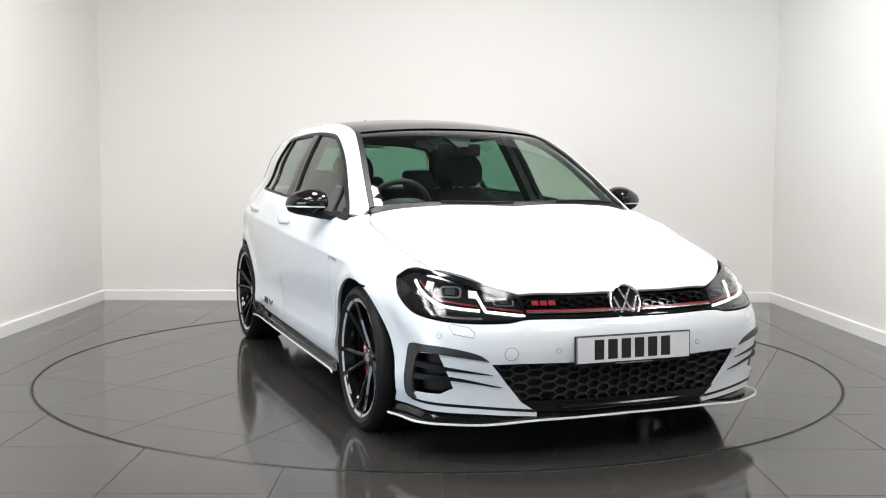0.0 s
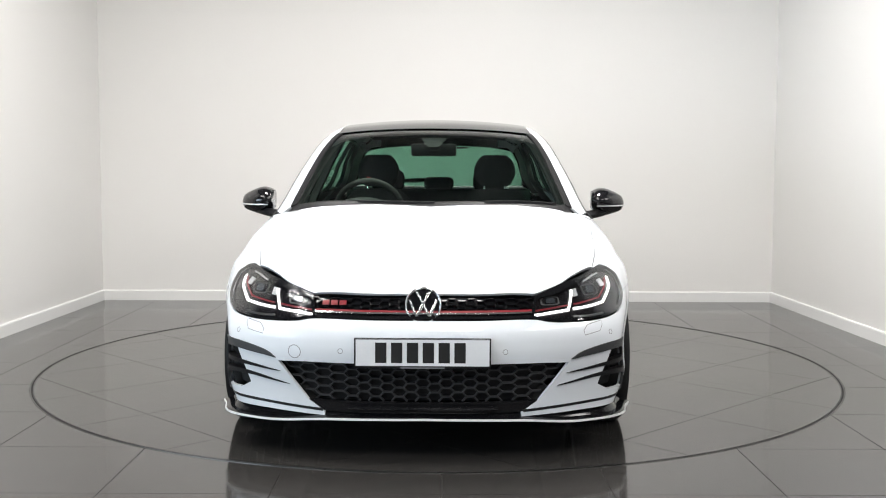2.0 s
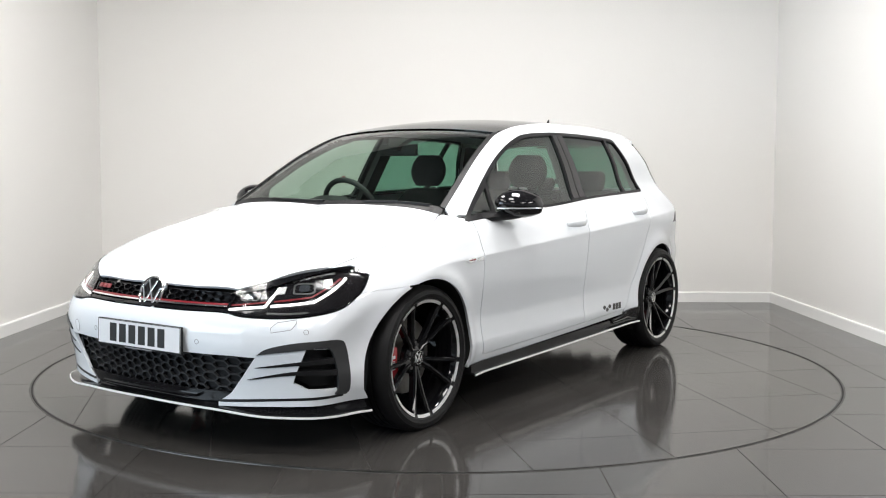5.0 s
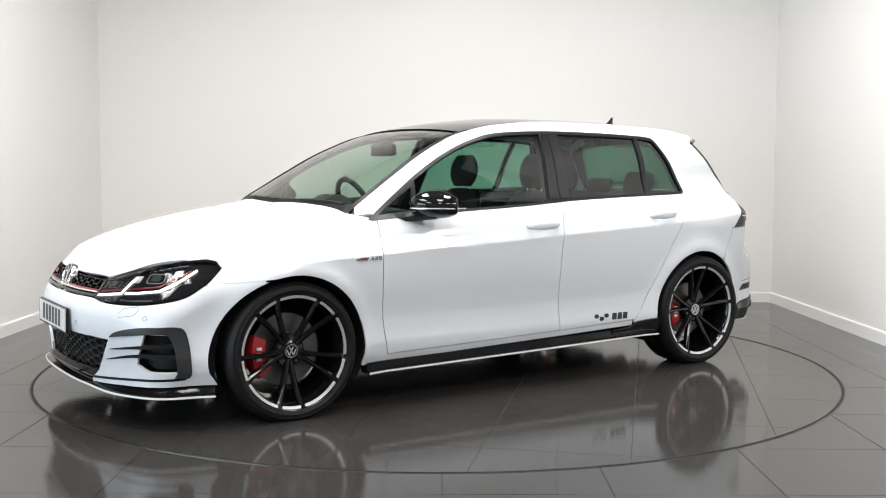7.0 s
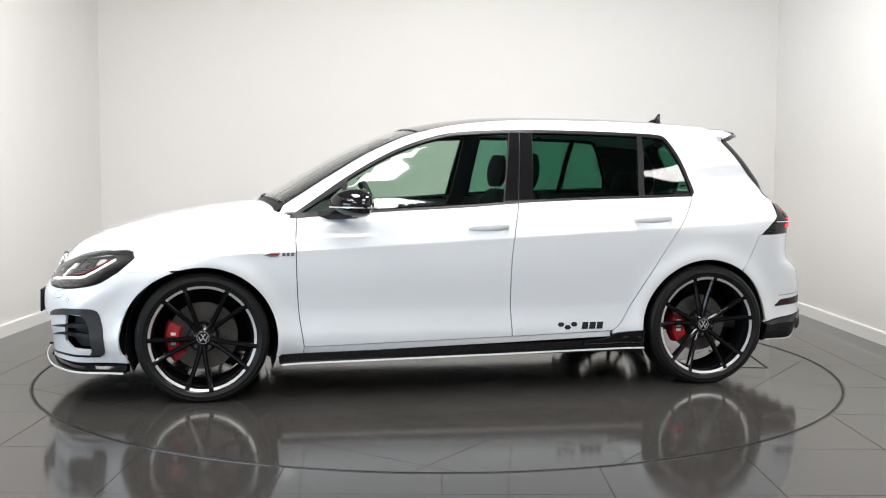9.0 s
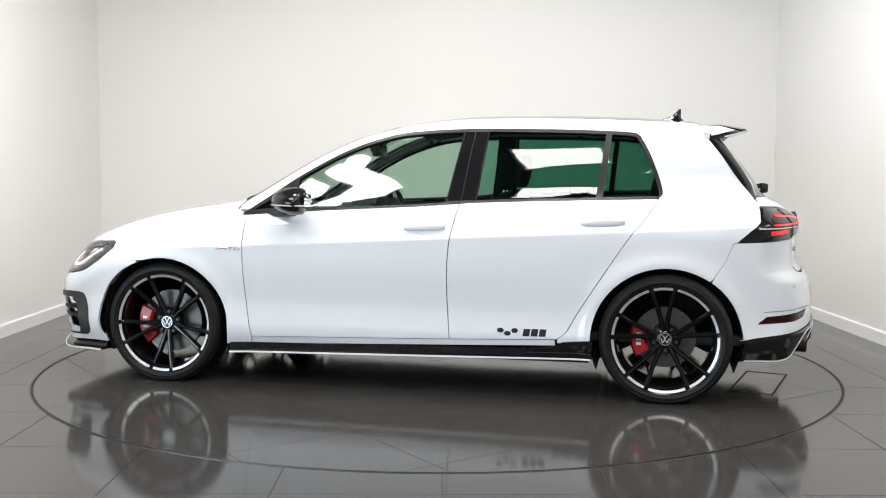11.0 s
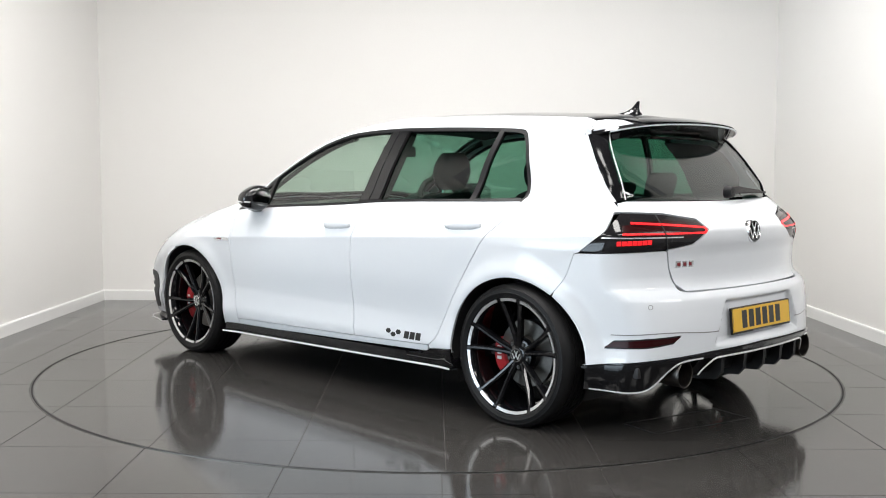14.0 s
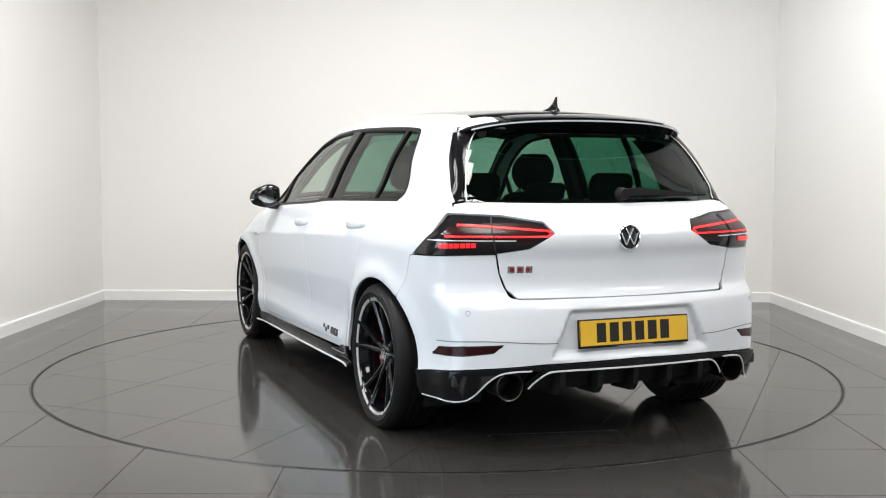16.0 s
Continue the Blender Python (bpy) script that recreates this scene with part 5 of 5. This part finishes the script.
skin_part("diffuser", GS((-2.07, 0, 0.352), (-2.055, 0.34, 0.352), (-2.05, 0.395, 0.346), (-2.03, 0.47, 0.280), (-2.0, 0.45, 0.262), (-2.03, 0, 0.262)), flank, PLASTIC, car, "black rear diffuser", both=True, off=-0.035, res=0.04, flange=0.03)
for yf in (-0.33, -0.165, 0.0, 0.165, 0.33):
    bm = bmesh.new()
    pr = [(-2.075 + 0.17 * yf * yf, 0.350), (-2.070 + 0.17 * yf * yf, 0.275), (-2.045 + 0.17 * yf * yf, 0.245), (-1.90, 0.235), (-1.90, 0.345)]
    loft(bm, [[(x, yf + sgn * w, z) for x, z in pr] for sgn, w in ((-1, 0.012), (1, 0.012))])
    part("diffuser_fin", bm, PLASTIC, car, "black diffuser fin")
for side in (1, -1):
    bm = bmesh.new()
    lathe(bm, [(0.052, 0.16), (0.056, 0.02), (0.058, 0.004), (0.0565, 0.0), (0.053, 0.002), (0.050, 0.03), (0.046, 0.12), (0.0005, 0.12)], 36, "X", (-2.000, side * 0.538, 0.288))
    part("exhaust_tip", bm, EXHAUST, car, "round steel exhaust tip, stained brown", smooth_angle=40)
    bm = bmesh.new()
    lathe(bm, [(0.036, 0.0), (0.036, 0.5)], 20, "X", (-1.85, side * 0.538, 0.288))
    part("exhaust_pipe", bm, EXHAUST, car, "", smooth_angle=40)
RF = GS((-1.747, 0.772, 0.402), (-1.793, 0.763, 0.428), (-1.90, 0.69, 0.443), (-1.995, 0.565, 0.451), (-1.974, 0.600, 0.428), (-1.90, 0.69, 0.413))
pair("rear_reflector", RF, flank, LENS_RED, car, "dark red bumper reflector", off=0.001, res=0.03, flange=0.004)
pair("reflector_rim", inset(RF, -0.006), flank, PLASTIC, car, "", off=0.0005, res=0.03, flange=0.002, holes=[RF])
# shade line of the bumper ledge, painted as a flat grey strip
LEDGE = spl(*GS((-1.78, 0.77, 0.458), (-1.95, 0.63, 0.472), (-2.03, 0.42, 0.462), (-2.047, 0.345, 0.462)))
pair("bumper_crease_shade", LEDGE + [(s, z - 0.004) for s, z in LEDGE[::-1]], flank, SHADOW_GREY, car, "grey strip painted as the shade of a crease across the rear bumper", off=0.0006, res=0.03, flange=0.0)

# front wipers on the cowl
for y0, y1 in ((0.62, 0.05), (0.02, -0.58)):
    wp = node("front_wiper", car, "black front wiper at rest")
    bm = bmesh.new()
    pts = []
    for i in range(9):
        y = y0 + (y1 - y0) * i / 8
        x = 1.022 - 0.20 * y * y - 0.012
        z = float(lid(np.array([[x, y]]))[0][2])
        pts.append((x, y, z - 0.012))
    loft(bm, [[(x - 0.006, y, z - 0.004), (x + 0.006, y, z - 0.004), (x + 0.006, y, z + 0.006), (x - 0.006, y, z + 0.007)] for x, y, z in pts])
    part("blade", bm, RUBBER, wp)
    bm = bmesh.new()
    loft(bm, [[(x + 0.004, y, z + 0.002), (x + 0.018, y, z + 0.000), (x + 0.018, y, z + 0.008), (x + 0.004, y, z + 0.010)] for x, y, z in pts[:6]])
    part("arm", bm, PLASTIC, wp)


# ---- wheels ----
def wheel(name, turn, disc_r, caliper):
    w = node(name, car, "black five twin-spoke alloy wheel with a low-profile tyre")
    R = 0.3235
    prof = [(0.262, 0.102), (0.268, 0.112), (0.282, 0.117), (0.2835, 0.1185), (0.286, 0.1185), (0.2875, 0.1168), (0.300, 0.114), (0.3015, 0.1152), (0.304, 0.1142), (0.305, 0.1118), (0.312, 0.106), (0.3185, 0.096), (R - 0.001, 0.082)]
    for y in (0.062, 0.030, -0.002, -0.034):
        prof += [(R, y), (R - 0.001, y - 0.010), (R - 0.007, y - 0.011), (R - 0.007, y - 0.018), (R - 0.001, y - 0.019)]
    prof += [(R, -0.07), (R - 0.004, -0.092), (0.308, -0.108), (0.28, -0.115), (0.255, -0.105), (0.24, 0.0), (0.262, 0.102)]
    bm = bmesh.new()
    lathe(bm, prof, 96)
    for v in bm.verts:
        if v.co.z < -0.3150:
            v.co.z = -0.3150
    bmesh.ops.recalc_face_normals(bm, faces=bm.faces)
    part("tyre", bm, RUBBER, w, "black tyre", smooth_angle=35)
    bm = bmesh.new()
    lathe(bm, [(0.262, 0.098), (0.271, 0.104), (0.272, 0.108), (0.268, 0.1105), (0.2655, 0.109), (0.250, 0.104), (0.243, 0.094), (0.234, 0.05), (0.226, -0.02), (0.228, -0.105), (0.240, -0.11)], 96)
    part("rim", bm, ALLOY, w, "gloss black rim", smooth_angle=35)
    pairs = [turn + 72 * k for k in range(5)]
    ends = sorted((a + d) % 360 for a in pairs for d in (-13, 13))
    # polished arcs between the spokes
    for a0, a1 in zip(ends, ends[1:] + [ends[0] + 360]):
        bm = bmesh.new()
        n = 14
        secs = []
        for i in range(n + 1):
            a = radians(a0 + 2.6 + (a1 - a0 - 5.2) * i / n)
            secs.append([(r * math.cos(a), y, r * math.sin(a)) for r, y in ((0.2475, 0.1035), (0.2605, 0.1082), (0.2600, 0.1102), (0.2475, 0.1056))])
        loft(bm, secs)
        part("polished_arc", bm, SILVER, w, "polished silver rim arc", smooth_angle=30)
    for a in pairs:
        for d in (-1, 1):
            bm = bmesh.new()
            secs = []
            for t, r in ((0, 0.040), (0.25, 0.095), (0.55, 0.165), (0.85, 0.232), (1.0, 0.262)):
                ang = radians(a + d * (6.5 + 6.5 * t ** 0.6 if t > 0 else 9.0))
                hw = 0.0135 - 0.0030 * math.sin(math.pi * t) + 0.001 * t
                ytop = 0.056 + 0.028 * t ** 0.7 + 0.022 * t * t
                c, s = math.cos(ang), math.sin(ang)
                sec = []
                for u, y in ((-hw, ytop - 0.030), (-hw * 1.0, ytop - 0.008), (-hw * 0.35, ytop), (hw * 0.35, ytop), (hw, ytop - 0.008), (hw, ytop - 0.030)):
                    sec.append((r * c - u * s, y, r * s + u * c))
                secs.append(sec)
            loft(bm, secs)
            part("spoke", bm, ALLOY, w)
    bm = bmesh.new()
    lathe(bm, [(0.0005, 0.058), (0.034, 0.058), (0.040, 0.054), (0.072, 0.046), (0.078, 0.036), (0.075, -0.03)], 48)
    part("hub", bm, ALLOY, w, smooth_angle=40)
    bm = bmesh.new()
    lathe(bm, [(0.0005, 0.066), (0.024, 0.0655), (0.026, 0.062)], 32)
    part("cap_disc", bm, GLOSS, w, "dark cap disc", smooth_angle=40)
    bm = bmesh.new()
    lathe(bm, [(0.026, 0.060), (0.027, 0.0675), (0.031, 0.0675), (0.033, 0.058)], 32)
    part("cap_ring", bm, CHROME, w, "silver cap ring", smooth_angle=40)
    for x0, z0, x1, z1 in ((-0.010, 0.019, 0, 0.002), (0.010, 0.019, 0, 0.002), (-0.021, 0.006, -0.011, -0.018), (-0.011, -0.018, 0, 0.001), (0.021, 0.006, 0.011, -0.018), (0.011, -0.018, 0, 0.001)):
        bm = bmesh.new()
        d = Vector((x1 - x0, 0, z1 - z0))
        box(bm, 0, d.length, -0.001, 0.0015, -0.002, 0.002, 0, Matrix.Translation((x0, 0.066, z0)) @ Matrix.Rotation(-math.atan2(d.z, d.x), 4, "Y"))
        part("cap_bar", bm, SILVER, w)
    for k in range(5):
        a = radians(turn + 36 + 72 * k)
        bm = bmesh.new()
        lathe(bm, [(0.0005, 0.0555), (0.007, 0.0555), (0.0085, 0.053), (0.0085, 0.045)], 12, "Y", (0.056 * math.cos(a), 0, 0.056 * math.sin(a)))
        part("wheel_bolt", bm, DARK_METAL, w, "steel wheel bolt", smooth_angle=40)
    bm = bmesh.new()
    lathe(bm, [(0.06, 0.020), (0.078, 0.018), (0.080, -0.006), (disc_r, -0.006), (disc_r, -0.032), (0.07, -0.032)], 72)
    part("brake_disc", bm, DISC, w, "steel brake disc", smooth_angle=30)
    bm = bmesh.new()
    secs = []
    r0, r1 = disc_r - 0.062, disc_r + 0.020
    span = 34 if caliper > 0.5 else 27
    for i in range(11):
        a = radians(-8 + (i - 5) / 5 * span)
        k = 1 - 0.22 * abs((i - 5) / 5) ** 3
        secs.append([(r * math.cos(a), y, r * math.sin(a)) for r, y in ((r0, -0.045), (r1, -0.045), (r1, 0.012), (r1 - 0.012, 0.030 * k), (r0 + 0.012, 0.034 * k), (r0, 0.020 * k))])
    loft(bm, secs)
    part("brake_caliper", bm, RED, w, "red brake caliper", smooth_angle=40)
    for z in (-0.030, -0.006, 0.018):
        bm = bmesh.new()
        box(bm, disc_r - 0.036, disc_r - 0.012, 0.030, 0.0355, z - 0.008, z + 0.006)
        part("caliper_mark", bm, WHITE_LINE, w, "white mark")
    return w


def place(w, m):
    w.matrix_basis = m


# front and rear wheels on each side
for x, y, turn, disc in ((AXLE_F, 0.767, 130.5, 0.168), (AXLE_R, 0.757, 159.0, 0.152)):
    left = wheel("front_wheel" if x > 0 else "rear_wheel", turn, disc, 1 if x > 0 else 0)
    place(left, Matrix.Translation((x, y, HUB_Z)))
    other = copy_thing(left, Matrix.Translation((x, -y, HUB_Z)) @ Matrix.Rotation(math.pi, 4, "Z"))

# wheel wells
for x in (AXLE_F, AXLE_R):
    for side in (1, -1):
        bm = bmesh.new()
        n = 30
        secs = []
        for i in range(n + 1):
            a = radians(-25 + 230 * i / n)
            r = ARCH + 0.004
            px, pz = x + r * math.cos(a), 0.305 + r * math.sin(a)
            s = px if abs(px) <= 1.45 else girth(px, 0.80)
            ye = float(flank(np.array([[s, max(pz, 0.2)]]))[0][1]) - 0.012
            secs.append([(px, side * y, pz) for y in (ye, 0.70, 0.50)])
        rows = [[bm.verts.new(p) for p in sec] for sec in secs]
        for a, b in zip(rows, rows[1:]):
            for i in range(2):
                bm.faces.new((a[i], a[i + 1], b[i + 1], b[i]))
        c = bm.verts.new((x, side * 0.50, 0.305))
        for a, b in zip(rows, rows[1:]):
            bm.faces.new((a[2], c, b[2]))
        part("wheel_well", bm, PIT, car, "black wheel well liner", smooth_angle=60)

# underbody
bm = bmesh.new()
for x0, x1, hw in ((-1.93, -1.69, 0.40), (-1.69, -0.92, 0.50), (-0.92, 0.93, 0.79), (0.93, 1.72, 0.50), (1.72, 2.05, 0.50)):
    box(bm, x0, x1, -hw, hw, 0.185 if x0 > -1.5 else 0.25, 0.30)
part("underbody", bm, PIT, car, "black underbody")
for yy in (0.62, -0.62):
    bm = bmesh.new()
    box(bm, -0.92, 0.90, yy - 0.02, yy + 0.02, 0.15, 0.20)
    part("jacking_rail", bm, PIT, car, "")


# ---- cabin ----
def rounded(name, x0, x1, y0, y1, z0, z1, mat, parent, r=0.03, m=None, label=""):
    bm = bmesh.new()
    box(bm, x0, x1, y0, y1, z0, z1, r, m)
    return part(name, bm, mat, parent, label, smooth_angle=50)


pair("door_lining", [(s, z) for s, z in [(0.89, 0.28), (0.885, 0.885)] + belt(0.88, -1.25, -0.014) + [(-1.25, 0.70), (-0.98, 0.66), (-0.80, 0.32)]], flank, CABIN, car, "black inner door lining", off=-0.075, res=0.06, flange=0.0)
pair("boot_lining", GS((-1.24, 0.8, 0.99), (-1.40, 0.75, 0.985), (-1.60, 0.75, 0.985), (-1.60, 0.78, 0.70), (-1.24, 0.8, 0.70)), flank, CABIN, car, "black boot lining", off=-0.06, res=0.06, flange=0.0)
pair("pillar_lining", [(x, z) for x, z in DLO_BACK] + [(-1.35, 1.0), (-1.60, 0.99), (girth(-1.60, 0.66), 1.12), (girth(-1.52, 0.6), 1.26), (-1.45, 1.30), (-1.2, 1.32)], flank, CABIN, car, "black rear pillar lining", off=-0.05, res=0.05, flange=0.0)
skin_part("headlining", [(0.14, 0.0), (0.12, 0.50), (-0.6, 0.52), (-1.40, 0.47), (-1.47, 0.0)], lid, LINING, car, "dark headlining", both=True, off=-0.045, res=0.06, flange=0.0)
pair("screen_pillar_lining", [(x, y + 0.012) for x, y in RAIL_IN[:19]] + [(x - 0.03, y - 0.035) for x, y in RAIL_IN[:19]][::-1], lid, CABIN, car, "black windscreen pillar lining", off=-0.035, res=0.03, flange=0.02)
for side in (1, -1):
    bm = bmesh.new()
    loft(bm, [[(x - 0.05, side * (y - 0.07), z), (x + 0.055, side * (y - 0.07), z), (x + 0.055, side * (y - 0.028), z), (x - 0.05, side * (y - 0.028), z)] for x, y, z in ((-0.25, 0.82, 0.90), (-0.28, 0.78, 1.0), (-0.31, 0.70, 1.18), (-0.33, 0.615, 1.345))])
    part("pillar", bm, CABIN, car, "black inner door pillar")
rounded("cabin_floor", -1.9, 0.95, -0.74, 0.74, 0.28, 0.33, CABIN, car, 0.01)
rounded("boot_floor", -1.78, -1.30, -0.52, 0.52, 0.33, 0.70, CABIN, car, 0.03)
rounded("parcel_shelf", -1.78, -1.33, -0.62, 0.62, 0.945, 0.965, CABIN, car, 0.008, label="black parcel shelf")
bm = bmesh.new()
loft(bm, [[(0.88, y, 0.930 - 0.10 * y * y), (0.70, y, 0.955 - 0.05 * y * y), (0.52, y, 0.945 - 0.04 * y * y), (0.42, y, 0.90), (0.40, y, 0.72), (0.50, y, 0.50), (0.90, y, 0.50)] for y in np.linspace(-0.71, 0.71, 15)])
dash = part("dashboard", bm, CABIN, car, "black dashboard", smooth_angle=35)
bm = bmesh.new()
loft(bm, [[(0.62, -0.37 + 0.19 * u, 0.94), (0.55, -0.37 + 0.18 * u, 0.94 + 0.055 * (1 - u * u)), (0.44, -0.37 + 0.17 * u, 0.93 + 0.060 * (1 - u * u)), (0.43, -0.37 + 0.17 * u, 0.90)] for u in np.linspace(-1, 1, 11)])
part("instrument_hood", bm, CABIN, dash, "black instrument hood", smooth_angle=35)
rounded("console", -0.25, 0.45, -0.11, 0.11, 0.33, 0.56, CABIN, car, 0.03)

# steering wheel on the right
st = node("steering_wheel", car, "black flat-bottomed steering wheel")
st.matrix_basis = Matrix.Translation((0.345, -0.355, 0.912)) @ Matrix.Rotation(radians(-66), 4, "Y")
bm = bmesh.new()
lathe(bm, [(0.183 + 0.016 * math.cos(a), 0.016 * math.sin(a)) for a in [2 * math.pi * k / 10 for k in range(10)]], 48, "Z", closed=True)
part("rim", bm, CABIN, st, smooth_angle=60)
bm = bmesh.new()
box(bm, -0.05, 0.06, -0.075, 0.075, -0.04, 0.012, 0.02)
part("boss", bm, CABIN, st, smooth_angle=50)
for m in (Matrix.Rotation(radians(90), 4, "Z"), Matrix.Rotation(radians(-90), 4, "Z"), Matrix.Rotation(math.pi, 4, "Z")):
    bm = bmesh.new()
    box(bm, 0.05, 0.175, -0.02, 0.02, -0.014, 0.006, 0.005, m)
    part("arm", bm, CABIN, st)
bm = bmesh.new()
box(bm, 0.168, 0.200, -0.010, 0.010, 0.010, 0.0175, 0.002)
part("mark", bm, RED_TRIM, st, "red centre mark")


def seat(x, y, rear=False):
    s = node("front_seat", car, "black sports seat with headrest")
    s.matrix_basis = Matrix.Translation((x, y, 0))
    bm = bmesh.new()
    box(bm, -0.28, 0.25, -0.25, 0.25, 0.34, 0.50, 0.05)
    part("cushion", bm, CLOTH, s, smooth_angle=50)
    bm = bmesh.new()
    secs = []
    for t, w, d in ((0, 0.24, 0.07), (0.2, 0.26, 0.075), (0.45, 0.265, 0.075), (0.7, 0.25, 0.065), (0.88, 0.20, 0.055), (0.97, 0.16, 0.045), (1.0, 0.11, 0.03)):
        cx, cz = -0.24 - 0.20 * t, 0.42 + 0.60 * t
        secs.append([(cx + d * (math.copysign(abs(math.cos(a)) ** 0.7, math.cos(a)) + 0.35 * abs(math.sin(a)) ** 4), w * math.copysign(abs(math.sin(a)) ** 0.7, math.sin(a)), cz) for a in [2 * math.pi * k / 24 for k in range(24)]])
    loft(bm, secs)
    part("backrest", bm, CLOTH, s, smooth_angle=50)
    bm = bmesh.new()
    secs = []
    for t in np.linspace(0, 1, 9):
        k = max(math.sin(math.pi * (0.10 + 0.82 * t)) ** 0.40, 0.2)
        cx, cz = -0.445 - 0.02 * t + 0.02, 1.035 + 0.195 * t
        secs.append([(cx + 0.052 * k * math.cos(a), 0.130 * k * math.copysign(abs(math.sin(a)) ** 0.8, math.sin(a)), cz) for a in [2 * math.pi * k2 / 20 for k2 in range(20)]])
    loft(bm, secs)
    part("headrest", bm, CLOTH, s, smooth_angle=50)
    for yy in (-0.065, 0.065):
        bm = bmesh.new()
        lathe(bm, [(0.006, 0.98), (0.006, 1.08)], 8, "Z", (-0.435, yy, 0))
        part("headrest_post", bm, CHROME, s, "chrome post")
    return s


SEAT_X = -0.01
first = seat(SEAT_X, 0.365)
copy_thing(first, Matrix.Translation((SEAT_X, -0.365, 0)))

bench = node("rear_bench", car, "black rear bench with three headrests")
bm = bmesh.new()
box(bm, -1.05, -0.52, -0.66, 0.66, 0.36, 0.52, 0.05)
part("cushion", bm, CLOTH, bench, smooth_angle=50)
bm = bmesh.new()
loft(bm, [[(-1.02 + 0.06, y, 0.45), (-1.13, y, 0.45), (-1.33, y, 0.98), (-1.31, y, 1.0), (-1.20, y, 1.0), (-1.17, y, 0.97)] for y in np.linspace(-0.64, 0.64, 3)])
part("backrest", bm, CLOTH, bench, smooth_angle=50)
for y, w in ((-0.36, 0.12), (0.0, 0.105), (0.36, 0.12)):
    bm = bmesh.new()
    loft(bm, [[(-1.255 + 0.045 * k * math.cos(a) - 0.03 * t, y + w * k * math.copysign(abs(math.sin(a)) ** 0.6, math.sin(a)), 1.0 + (0.13 if y else 0.085) * t) for a in [2 * math.pi * j / 20 for j in range(20)]] for t, k in ((0, 0.85), (0.15, 0.97), (0.6, 1.0), (0.88, 0.92), (1.0, 0.7))])
    part("headrest", bm, CLOTH, bench, smooth_angle=50)

# inside mirror
im = node("inside_mirror", car, "black inside mirror with sensor housing")
bm = bmesh.new()
box(bm, 0.345, 0.377, -0.125, 0.125, 1.215, 1.283, 0.014)
part("casing", bm, PLASTIC, im, smooth_angle=50)
bm = bmesh.new()
loft(bm, [[(x - 0.03, -w, z), (x + 0.03, -w, z), (x + 0.03, w, z), (x - 0.03, w, z)] for x, w, z in ((0.38, 0.025, 1.245), (0.385, 0.03, 1.265), (0.355, 0.055, 1.295), (0.32, 0.075, 1.315))])
part("stem", bm, PLASTIC, im)


# ---- what turns ----
def motions():
    times = [0.0, 0.1, 0.25] + [0.5 * i for i in range(1, 32)] + [15.75, 15.9, 16.0]
    walk(turntable, [(t, pose(0, 0, 0, 0, 0, SPIN_START + SPIN_RATE * t)) for t in times])
    off = Matrix.Translation((0, -0.022, 0))
    walk(car, [(t, pose(0, 0, 0, 0, 0, SPIN_START + SPIN_RATE * t) @ off) for t in times])


# ---- tiles, piece by piece ----
tiles(turntable, 0.61, (0.06, -0.02), -44.5, (-5, 5, -5, 5), R_TABLE - 0.0115, True, 0.0)
tiles(floor, 0.61, (0.019, -1.89), ROOM_TURN, (-6, 7, -11, 10), R_TABLE + 0.0105, False, 0.0)

motions()
